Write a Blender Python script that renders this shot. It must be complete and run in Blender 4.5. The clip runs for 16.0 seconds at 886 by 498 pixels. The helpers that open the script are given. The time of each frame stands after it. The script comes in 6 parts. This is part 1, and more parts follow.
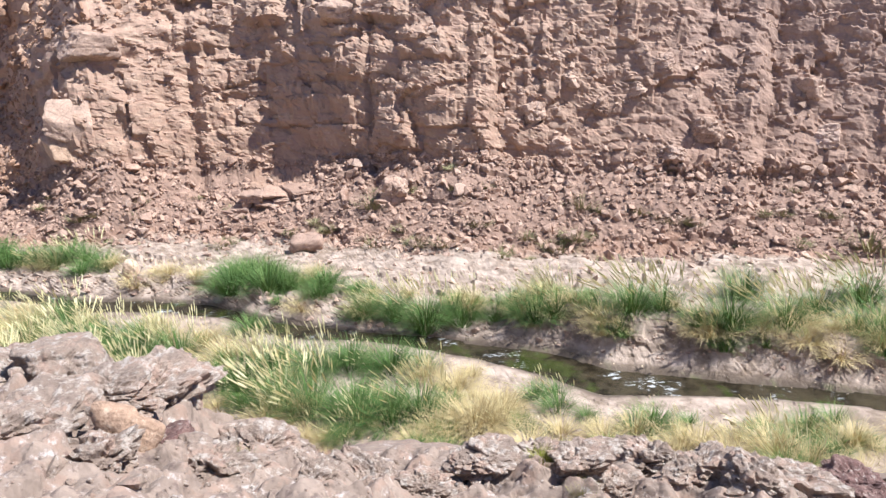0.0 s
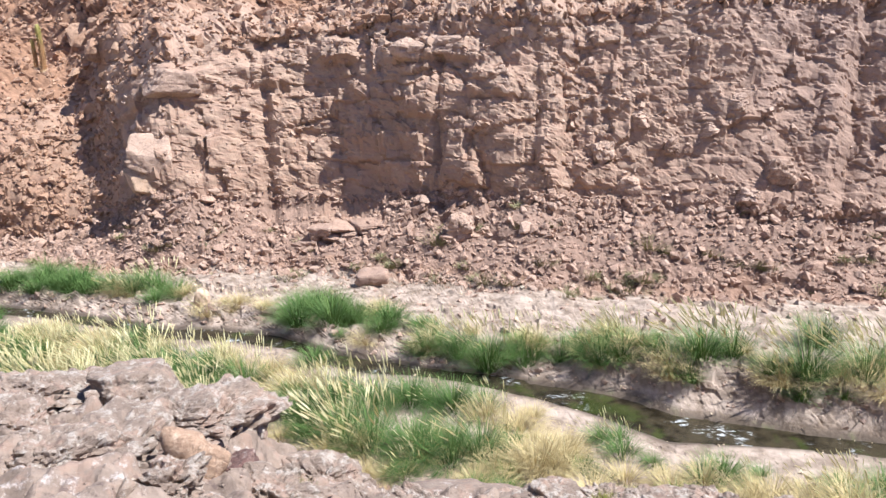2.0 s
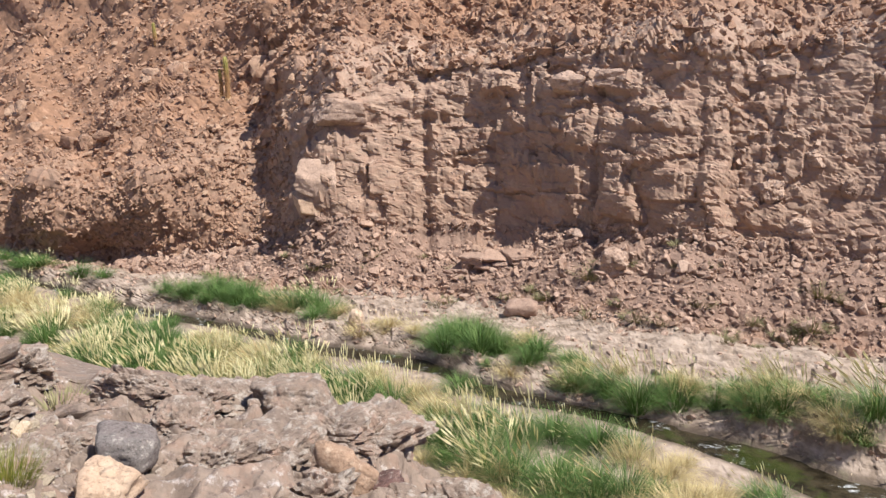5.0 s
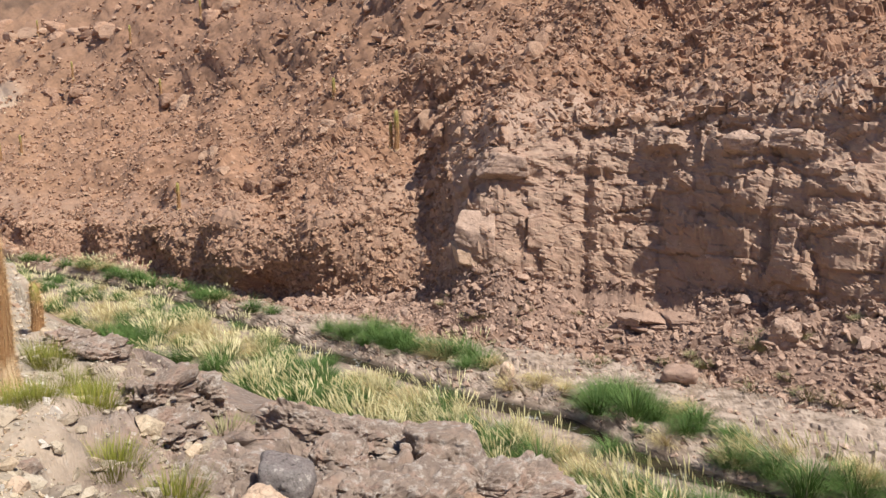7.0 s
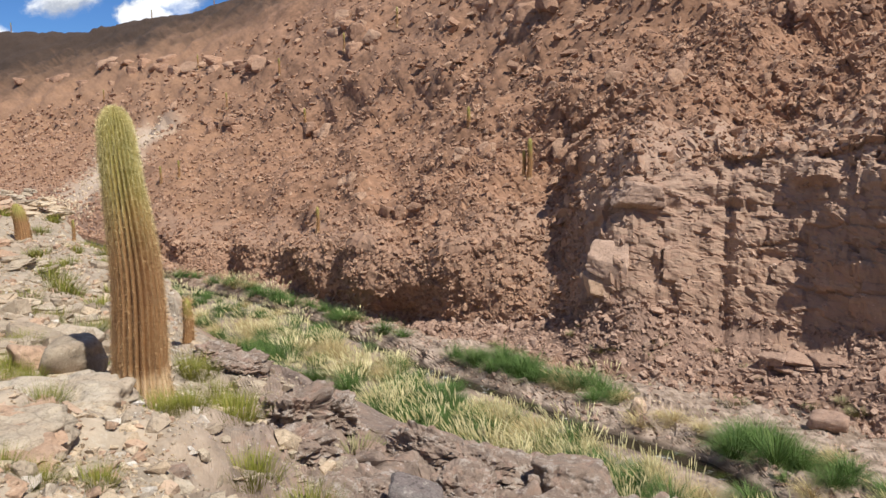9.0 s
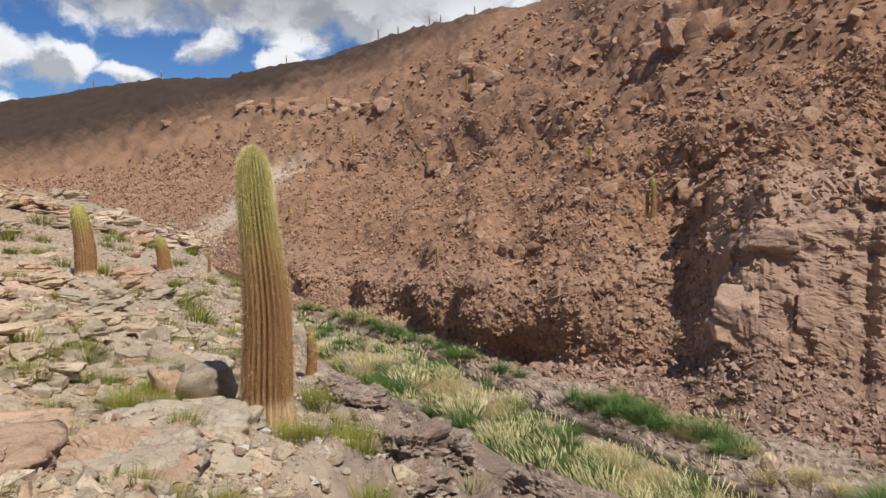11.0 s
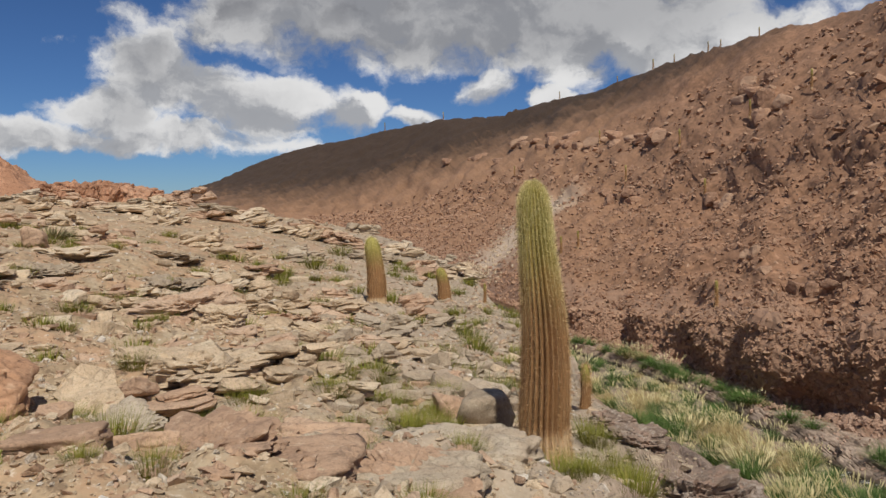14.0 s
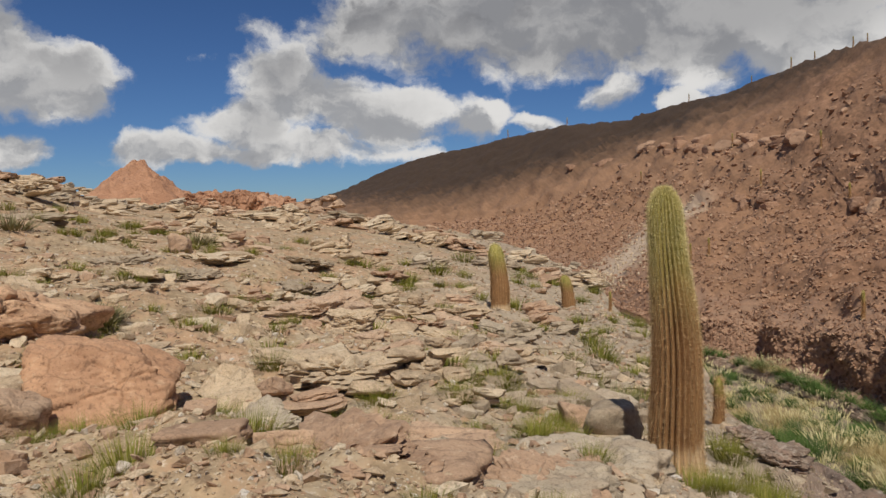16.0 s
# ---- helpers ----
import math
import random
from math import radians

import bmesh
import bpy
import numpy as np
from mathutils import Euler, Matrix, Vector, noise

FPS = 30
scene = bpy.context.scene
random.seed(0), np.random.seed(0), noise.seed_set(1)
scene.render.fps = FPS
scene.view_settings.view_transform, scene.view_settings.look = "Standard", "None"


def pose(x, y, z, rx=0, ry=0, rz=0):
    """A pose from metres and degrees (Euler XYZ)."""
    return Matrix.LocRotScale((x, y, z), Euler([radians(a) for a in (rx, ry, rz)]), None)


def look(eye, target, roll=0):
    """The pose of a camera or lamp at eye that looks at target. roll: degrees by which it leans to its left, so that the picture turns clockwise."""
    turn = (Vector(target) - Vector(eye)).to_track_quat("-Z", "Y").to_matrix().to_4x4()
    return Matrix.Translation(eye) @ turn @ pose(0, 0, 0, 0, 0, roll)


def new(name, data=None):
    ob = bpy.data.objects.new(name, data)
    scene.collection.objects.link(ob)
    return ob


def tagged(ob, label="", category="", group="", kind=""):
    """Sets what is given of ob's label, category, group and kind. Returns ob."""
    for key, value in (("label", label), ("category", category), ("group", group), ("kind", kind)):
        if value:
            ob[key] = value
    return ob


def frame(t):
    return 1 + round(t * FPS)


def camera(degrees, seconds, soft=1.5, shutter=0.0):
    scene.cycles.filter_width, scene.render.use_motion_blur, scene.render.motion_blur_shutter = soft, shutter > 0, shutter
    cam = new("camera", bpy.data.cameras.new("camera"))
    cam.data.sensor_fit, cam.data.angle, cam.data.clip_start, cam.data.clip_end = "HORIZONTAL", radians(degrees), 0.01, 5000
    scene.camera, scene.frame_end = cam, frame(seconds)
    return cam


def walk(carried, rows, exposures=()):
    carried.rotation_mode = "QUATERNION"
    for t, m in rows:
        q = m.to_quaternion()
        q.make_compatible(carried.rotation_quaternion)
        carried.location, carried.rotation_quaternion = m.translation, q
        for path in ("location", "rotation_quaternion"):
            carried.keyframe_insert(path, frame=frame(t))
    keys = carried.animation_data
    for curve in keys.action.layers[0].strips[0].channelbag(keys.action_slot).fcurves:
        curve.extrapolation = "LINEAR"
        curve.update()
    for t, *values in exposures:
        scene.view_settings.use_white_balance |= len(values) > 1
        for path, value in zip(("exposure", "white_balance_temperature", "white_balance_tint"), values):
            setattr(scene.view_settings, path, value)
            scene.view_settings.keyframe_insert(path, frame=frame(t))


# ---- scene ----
cam = camera(58.67, 16.0)

# seconds, x, y, pitch, roll, yaw: a turn on the spot, the camera held about 0.3 m in front of the body
TURN = [
    (0.0, -0.000, 0.300, -19.89, -0.09, 0.04),
    (0.5, -0.006, 0.300, -19.52, -0.15, 1.12),
    (1.0, -0.013, 0.300, -19.04, -0.07, 2.50),
    (1.5, -0.019, 0.300, -18.21, -0.01, 3.53),
    (2.0, -0.026, 0.299, -17.21, 0.01, 4.92),
    (2.5, -0.031, 0.299, -16.73, -0.01, 5.97),
    (3.0, -0.036, 0.298, -16.40, -0.01, 6.91),
    (3.5, -0.051, 0.296, -16.10, 0.09, 9.85),
    (3.7, -0.058, 0.295, -15.98, 0.30, 11.21),
    (5.8, -0.100, 0.283, -13.47, -0.18, 19.52),
    (6.0, -0.107, 0.281, -12.94, -0.15, 20.85),
    (6.5, -0.125, 0.273, -11.88, -0.22, 24.53),
    (7.0, -0.140, 0.266, -11.13, -0.52, 27.79),
    (7.5, -0.150, 0.260, -10.70, -0.55, 30.06),
    (8.0, -0.160, 0.254, -10.61, -0.61, 32.18),
    (8.5, -0.170, 0.248, -9.96, -0.70, 34.49),
    (9.0, -0.182, 0.239, -9.21, -0.48, 37.31),
    (9.2, -0.186, 0.236, -9.11, -0.62, 38.28),
    (11.3, -0.220, 0.204, -6.11, -0.46, 47.20),
    (11.5, -0.224, 0.200, -6.12, -0.36, 48.13),
    (12.0, -0.232, 0.191, -5.95, -0.78, 50.51),
    (12.5, -0.242, 0.178, -5.55, -0.69, 53.74),
    (13.0, -0.254, 0.160, -5.14, -0.35, 57.71),
    (13.2, -0.259, 0.151, -5.02, -0.42, 59.72),
    (13.5, -0.266, 0.139, -4.60, 0.15, 62.43),
    (14.0, -0.273, 0.125, -4.09, 0.48, 65.36),
    (14.5, -0.277, 0.116, -3.89, 0.78, 67.31),
    (15.0, -0.280, 0.109, -4.22, 0.97, 68.64),
    (15.5, -0.284, 0.099, -3.89, 0.97, 70.80),
    (16.0, -0.289, 0.082, -3.49, 0.85, 74.24),
]
walk(cam, [(t, pose(x, y, 0.0, 90 + p, r, w)) for t, x, y, p, r, w in TURN],
     exposures=[(0.0, 0.87, 5650, 10), (2.0, 0.83, 5650, 10), (3.6, 0.87, 5750, 10), (5.2, 0.40, 6150, 10), (6.5, 0.30, 6300, 10), (9.0, 0.05, 6300, 10),
                (12.0, -0.36, 6450, 10), (14.0, -0.53, 6650, 10), (16.0, -0.62, 6800, 10)])

# ---- light ----
SUN_AZ, SUN_EL = -101.0, 58.0      # degrees left of +y, degrees above the horizon
sun_way = Vector((-math.sin(radians(SUN_AZ)) * math.cos(radians(SUN_EL)),
                  math.cos(radians(SUN_AZ)) * math.cos(radians(SUN_EL)), math.sin(radians(SUN_EL))))
sun = new("sun", bpy.data.lights.new("sun", "SUN"))
sun.data.energy, sun.data.angle, sun.data.color = 5.6, radians(0.6), (1.0, 0.94, 0.84)
sun.matrix_world = look(sun_way * 50, (0, 0, 0))


class Nodes:
    """Short hand for building a node tree."""
    def __init__(self, tree):
        self.tree = tree
        tree.nodes.clear()

    def __call__(self, kind, inputs=None, **props):
        n = self.tree.nodes.new(kind)
        for k, v in props.items():
            setattr(n, k, v)
        for k, v in (inputs or {}).items():
            s = n.inputs[k]
            if isinstance(v, bpy.types.NodeSocket):
                self.tree.links.new(v, s)
            else:
                s.default_value = v
        return n

    def math(self, op, a, b=0.0, c=0.0, clamp=False):
        return self("ShaderNodeMath", {0: a, 1: b, 2: c}, operation=op, use_clamp=clamp).outputs[0]

    def mix(self, fac, a, b):
        n = self("ShaderNodeMix", {0: fac, 6: a, 7: b}, data_type="RGBA")
        return n.outputs[2]

    def vmath(self, op, a, b=(0, 0, 0)):
        n = self("ShaderNodeVectorMath", {0: a, 1: b}, operation=op)
        return n.outputs["Value" if op in ("DOT_PRODUCT", "LENGTH") else "Vector"]

    def noise(self, vec, scale, detail=4.0, rough=0.55):
        return self("ShaderNodeTexNoise", {"Vector": vec, "Scale": scale, "Detail": detail, "Roughness": rough}).outputs[0]

    def ramp(self, fac, lo, hi):
        return self("ShaderNodeMapRange", {0: fac, 1: lo, 2: hi}, interpolation_type="SMOOTHSTEP").outputs[0]


def build_world():
    """A clear deep-blue sky with drifting cumulus."""
    world = bpy.data.worlds.new("sky")
    world.use_nodes = True
    scene.world = world
    n = Nodes(world.node_tree)
    way = n("ShaderNodeTexCoord").outputs["Generated"]
    sky = n("ShaderNodeTexSky", sky_type="NISHITA", sun_disc=False, sun_elevation=radians(SUN_EL),
            sun_rotation=radians(-SUN_AZ), altitude=3000.0, air_density=1.0, dust_density=0.3, ozone_density=2.0).outputs[0]
    wob = n("ShaderNodeTexNoise", {"Vector": way, "Scale": 7.0, "Detail": 7.0, "Roughness": 0.62}).outputs["Color"]
    bent = n.vmath("ADD", way, n.vmath("MULTIPLY", n.vmath("SUBTRACT", wob, (0.5, 0.5, 0.5)), (0.12, 0.12, 0.08)))
    # cloud banks: azimuth, elevation, half width, half height, in degrees, weight
    banks = [(100.5, 7.8, 3.4, 1.8, 1.0), (103.5, 9.6, 2.4, 2.2, .9), (102.8, 3.8, 2.0, 1.2, .9), (91.6, 9.7, 1.3, .5, .5), (87.0, 11.2, 2.2, 1.0, .8),
             (85.6, 9.0, 2.8, 2.0, .9), (83.0, 7.4, 4.6, 1.9, 1.0), (78.0, 6.2, 4.6, 1.8, 1.0), (72.8, 5.6, 2.4, 1.2, 1.0), (89.0, 5.6, 3.6, 1.4, .95), (94.0, 3.8, 4.0, 1.0, .95),
             (83.0, 3.8, 5.5, 1.0, .9), (63, 12.6, 16, 2.9, 1.15), (77.0, 12.6, 5.0, 1.8, 1.0), (51.0, 10.2, 6.5, 2.6, 1.0), (66.8, 5.4, 1.3, .6, .9), (57.4, 6.9, 1.2, .6, 1.0),
             (62.3, 8.0, 1.9, 1.1, .85), (76.0, 3.3, 1.5, .5, .7), (80.5, .9, 2.5, .5, .6), (120, 12, 9, 5, 1.0), (35, 20, 14, 5, 1.0), (150, 25, 10, 6, 1.0)]
    total = shade = None
    for az, el, w, h, k in banks:
        a, e = radians(az), radians(el)
        c = Vector((-math.sin(a) * math.cos(e), math.cos(a) * math.cos(e), math.sin(e)))
        side = Vector((math.cos(a), math.sin(a), 0))
        up = c.cross(side) * -1
        w, h = w * 1.75, h * 1.75
        d = n.vmath("SUBTRACT", bent, tuple(c))
        u = n.vmath("DOT_PRODUCT", d, tuple(side / radians(w)))
        v = n.vmath("DOT_PRODUCT", d, tuple(up / radians(h)))
        q = n.vmath("DOT_PRODUCT", d, tuple(c / 0.35))
        s = n.math("MULTIPLY_ADD", u, u, n.math("MULTIPLY_ADD", v, v, n.math("MULTIPLY", q, q)))
        g = n.math("MULTIPLY", n.math("SUBTRACT", 1.0, s, clamp=True), k)
        shade = g if (az, el) == (63, 12.6) else shade
        total = g if total is None else n.math("MAXIMUM", total, g)
    fine = n.noise(n.vmath("MULTIPLY", bent, (1, 1, 1.7)), 8.0, 7.0, 0.56)
    high = n.noise(way, 3.0, 5.0, 0.6)
    up = n("ShaderNodeSeparateXYZ", {0: way}).outputs[2]
    spread = n.math("MULTIPLY", n.ramp(high, 0.5, 0.62), n.ramp(up, 0.30, 0.45))
    dens = n.math("ADD", n.math("MAXIMUM", total, spread), n.math("MULTIPLY", n.math("SUBTRACT", fine, 0.615), 2.6))
    cover = n.ramp(dens, 0.0, 0.5)
    thick = n.ramp(n.noise(bent, 2.6, 4.0, 0.5), 0.42, 0.64)
    grey = n.math("MULTIPLY", n.ramp(up, 0.11, 0.25), 0.75)
    body = n.math("MULTIPLY", n.ramp(dens, 0.25, 1.0), n.math("MULTIPLY_ADD", thick, 0.45, grey), clamp=True)
    body = n.math("MAXIMUM", body, n.math("MULTIPLY", n.ramp(shade, 0.2, 1.0), 0.62))
    over = n.noise(n.vmath("ADD", n.vmath("MULTIPLY", bent, (1, 1, 1.7)), (0.03, 0.02, 0.06)), 8.0, 5.0, 0.56)
    relief = n.ramp(n.math("SUBTRACT", fine, over), -0.10, 0.10)
    puffs = n.mix(relief, (0.84, 0.88, 0.96, 1), (1.75, 1.77, 1.80, 1))
    tone = n.mix(body, puffs, (0.46, 0.48, 0.54, 1))
    deep = n("ShaderNodeVectorMath", {0: sky, 1: (0.064, 0.098, 0.146)}, operation="MULTIPLY").outputs[0]
    bg = n("ShaderNodeBackground", {"Color": n.mix(cover, deep, tone), "Strength": 0.62})
    n("ShaderNodeOutputWorld", {"Surface": bg.outputs[0]})


build_world()


# ---- materials ----
def shader(name):
    m = bpy.data.materials.new(name)
    m.use_nodes = True
    return m, Nodes(m.node_tree)


def finish(n, colour, rough=0.9, bump=None, strength=0.4, distance=0.02, **extra):
    ins = {"Base Color": colour, "Roughness": rough}
    ins.update({k.replace("_", " "): v for k, v in extra.items()})
    if bump is not None:
        ins["Normal"] = n("ShaderNodeBump", {"Height": bump, "Strength": strength, "Distance": distance}).outputs[0]
    n("ShaderNodeOutputMaterial", {"Surface": n("ShaderNodeBsdfPrincipled", ins).outputs[0]})


def ground_material():
    m, n = shader("canyon_ground")
    pos = n("ShaderNodeNewGeometry").outputs["Position"]

    def attr(name):
        return n("ShaderNodeAttribute", attribute_name=name).outputs["Fac"]
    big = n.noise(pos, 0.35, 4.0)
    mid = n.noise(pos, 2.2, 6.0, 0.65)
    grit = n.noise(pos, 14.0, 8.0, 0.7)
    flat = n.vmath("MULTIPLY", pos, (1.0, 1.0, 6.0))
    bed = n.noise(flat, 1.1, 5.0, 0.6)
    def cells(vec, scale):
        v = n("ShaderNodeTexVoronoi", {"Vector": vec, "Scale": scale, "Randomness": 1.0})
        return n("ShaderNodeSeparateXYZ", {0: v.outputs["Color"]}).outputs[0], v.outputs["Distance"]
    warp = n.vmath("ADD", pos, n.vmath("MULTIPLY", n("ShaderNodeTexNoise", {"Vector": pos, "Scale": 5.0, "Detail": 3.0}).outputs["Color"], (0.12, 0.12, 0.12)))
    c_small, d_small = cells(warp, 9.0)
    c_big, _ = cells(n.vmath("MULTIPLY", warp, (1, 1, 1.6)), 2.6)
    c_tiny, _ = cells(pos, 27.0)
    chip = n.math("MULTIPLY_ADD", c_small, 0.4, n.math("MULTIPLY_ADD", c_big, 0.3, n.math("MULTIPLY", c_tiny, 0.3)))
    tone = n.math("MULTIPLY_ADD", attr("block"), 0.25, n.math("MULTIPLY_ADD", n.ramp(mid, 0.3, 0.7), 0.35, n.math("MULTIPLY", chip, 0.4)))
    # red hillside rubble
    red = n.mix(tone, (0.110, 0.057, 0.033, 1), (0.370, 0.205, 0.119, 1))
    red = n.mix(n.ramp(big, 0.45, 0.7), red, (0.32, 0.178, 0.106, 1))
    bits = n.noise(pos, 1.7, 8.0, 0.75)
    red = n.mix(n.math("MULTIPLY", n.ramp(bits, 0.46, 0.37), 0.7), red, (0.07, 0.034, 0.020, 1))
    red = n.mix(n.math("MULTIPLY", n.ramp(bits, 0.55, 0.64), 0.65), red, (0.46, 0.275, 0.175, 1))
    # ochre gravel of the open hillside
    ochre = n.mix(tone, (0.17, 0.093, 0.054, 1), (0.45, 0.262, 0.150, 1))
    ochre = n.mix(n.math("MULTIPLY", n.ramp(bits, 0.43, 0.34), 0.5), ochre, (0.13, 0.068, 0.042, 1))
    red = n.mix(n.math("MULTIPLY", attr("ochre"), 0.85), red, ochre)
    # pink sandstone of the cliff, in beds
    cliff = n.mix(tone, (0.20, 0.128, 0.090, 1), (0.475, 0.338, 0.245, 1))
    cliff = n.mix(n.ramp(bed, 0.42, 0.62), cliff, (0.345, 0.223, 0.160, 1))
    mauve = n.mix(tone, (0.16, 0.103, 0.080, 1), (0.37, 0.255, 0.195, 1))
    cliff = n.mix(n.math("MULTIPLY", attr("mauve"), 0.8), cliff, mauve)
    # pale crust of the near bank
    near = n.mix(tone, (0.17, 0.117, 0.070, 1), (0.56, 0.430, 0.275, 1))
    near = n.mix(n.math("MULTIPLY", n.ramp(n.noise(pos, 0.55, 6.0, 0.7), 0.46, 0.58), 0.75), near, (0.45, 0.285, 0.172, 1))
    near = n.mix(n.math("MULTIPLY", n.ramp(n.noise(pos, 0.8, 7.0, 0.7), 0.52, 0.62), 0.6), near, (0.44, 0.365, 0.26, 1))
    near = n.mix(n.math("MULTIPLY", n.ramp(grit, 0.56, 0.70), 0.6), near, (0.72, 0.645, 0.50, 1))
    fleck = n.noise(pos, 4.6, 8.0, 0.72)
    near = n.mix(n.math("MULTIPLY", n.ramp(fleck, 0.47, 0.37), 0.7), near, (0.13, 0.085, 0.052, 1))
    near = n.mix(n.math("MULTIPLY", n.ramp(fleck, 0.58, 0.68), 0.7), near, (0.72, 0.66, 0.56, 1))
    # darker, purplish crust along the bank's edge
    crumb = n.mix(tone, (0.105, 0.075, 0.058, 1), (0.350, 0.264, 0.204, 1))
    crumb = n.mix(n.math("MULTIPLY", n.ramp(n.noise(pos, 3.1, 5.0, 0.7), 0.50, 0.62), 0.75), crumb, (0.28, 0.188, 0.138, 1))
    crumb = n.mix(n.math("MULTIPLY", n.ramp(n.noise(pos, 6.0, 7.0, 0.75), 0.55, 0.66), 0.7), crumb, (0.52, 0.46, 0.42, 1))
    crumb = n.mix(n.math("MULTIPLY", n.ramp(n.noise(pos, 9.0, 5.0, 0.7), 0.44, 0.34), 0.6), crumb, (0.085, 0.055, 0.050, 1))
    ash = n.mix(tone, (0.22, 0.182, 0.138, 1), (0.50, 0.435, 0.35, 1))
    near = n.mix(n.math("MULTIPLY", attr("pale"), 0.65), near, ash)
    near = n.mix(attr("crumb"), near, crumb)
    # silt and gravel of the valley floor
    floor = n.mix(n.ramp(mid, 0.35, 0.65), (0.19, 0.138, 0.098, 1), (0.42, 0.328, 0.258, 1))
    # dark brown that paints a cloud's shadow over the upper hill
    cloud_shade = n.mix(n.ramp(mid, 0.35, 0.65), (0.032, 0.0185, 0.011, 1), (0.072, 0.042, 0.024, 1))
    scree = n.mix(n.ramp(grit, 0.35, 0.65), (0.38, 0.285, 0.205, 1), (0.62, 0.52, 0.41, 1))
    col = n.mix(attr("cliff"), red, cliff)
    rubble = n.mix(tone, (0.10, 0.062, 0.045, 1), (0.33, 0.215, 0.158, 1))
    col = n.mix(n.math("MULTIPLY", attr("talus"), 0.85), col, rubble)
    col = n.mix(n.math("MULTIPLY", attr("scree"), 0.85), col, scree)
    col = n.mix(attr("cloud_shade"), col, cloud_shade)
    col = n.mix(attr("silt"), col, floor)
    col = n.mix(attr("crust"), col, near)
    algae = n.mix(n.ramp(mid, 0.52, 0.66), (0.034, 0.028, 0.016, 1), (0.060, 0.085, 0.015, 1))
    col = n.mix(n.math("MULTIPLY", attr("wet"), 0.8), col, (0.13, 0.088, 0.062, 1))
    col = n.mix(attr("bed"), col, algae)
    col = n.mix(n.math("MULTIPLY", n.ramp(grit, 0.40, 0.28), 0.35), col, (0.09, 0.06, 0.045, 1))
    height = n.math("ADD", n.math("MULTIPLY_ADD", grit, 0.6, mid), n.math("MULTIPLY_ADD", d_small, -0.6, n.math("MULTIPLY_ADD", c_tiny, 0.3, n.math("MULTIPLY", c_big, 0.8))))
    finish(n, col, 0.93, height, 0.38, 0.06)
    return m


def rock_material(name, dark, light, stain, scale=3.0, pale=(0.58, 0.52, 0.45, 1)):
    m, n = shader(name)
    pos = n("ShaderNodeNewGeometry").outputs["Position"]
    own = n("ShaderNodeObjectInfo").outputs["Random"]
    isl = n("ShaderNodeNewGeometry").outputs["Random Per Island"]
    mid = n.noise(pos, scale, 6.0, 0.65)
    grit = n.noise(pos, scale * 7, 7.0, 0.7)
    f = n.math("MULTIPLY_ADD", n.math("FRACT", n.math("ADD", own, isl)), 0.55, n.math("MULTIPLY", n.ramp(mid, 0.3, 0.7), 0.5))
    col = n.mix(f, dark, light)
    odd = n.math("FRACT", n.math("MULTIPLY_ADD", isl, 7.13, n.math("MULTIPLY", own, 5.31)))
    col = n.mix(n.math("MULTIPLY", n.ramp(odd, 0.62, 0.95), 0.6), col, pale)
    col = n.mix(n.math("MULTIPLY", n.ramp(odd, 0.14, 0.04), 0.6), col, dark)
    col = n.mix(n.math("MULTIPLY", n.ramp(n.noise(pos, scale * 0.9, 6.0, 0.68), 0.47, 0.60), 0.65), col, stain)
    col = n.mix(n.math("MULTIPLY", n.ramp(grit, 0.52, 0.66), 0.6), col, stain)
    pits = n.noise(pos, scale * 4.2, 8.0, 0.75)
    col = n.mix(n.math("MULTIPLY", n.ramp(pits, 0.46, 0.36), 0.6), col, (dark[0] * .5, dark[1] * .5, dark[2] * .5, 1))
    col = n.mix(n.math("MULTIPLY", n.ramp(pits, 0.55, 0.66), 0.6), col, pale)
    speck = n.noise(pos, scale * 17, 5.0, 0.7)
    col = n.mix(n.math("MULTIPLY", n.ramp(speck, 0.46, 0.36), 0.5), col, (dark[0] * .55, dark[1] * .55, dark[2] * .55, 1))
    col = n.mix(n.math("MULTIPLY", n.ramp(speck, 0.57, 0.68), 0.35), col, pale)
    bent = n.vmath("ADD", pos, n.vmath("MULTIPLY", n("ShaderNodeTexNoise", {"Vector": pos, "Scale": scale * 2, "Detail": 4.0}).outputs["Color"], (0.3, 0.3, 0.3)))
    edge = n("ShaderNodeTexVoronoi", {"Vector": n.vmath("MULTIPLY", bent, (1, 1, 1.8)), "Scale": scale * 0.9}, feature="DISTANCE_TO_EDGE").outputs["Distance"]
    crack = n.ramp(edge, 0.0, 0.035)
    col = n.mix(n.math("MULTIPLY", n.math("SUBTRACT", 1.0, crack), 0.28), col, (dark[0] * .35, dark[1] * .35, dark[2] * .35, 1))
    height = n.math("ADD", n.math("MULTIPLY_ADD", pits, 1.2, n.math("ADD", grit, mid)), n.math("MULTIPLY", crack, 0.25))
    finish(n, col, 0.92, height, 0.6, 0.045)
    return m


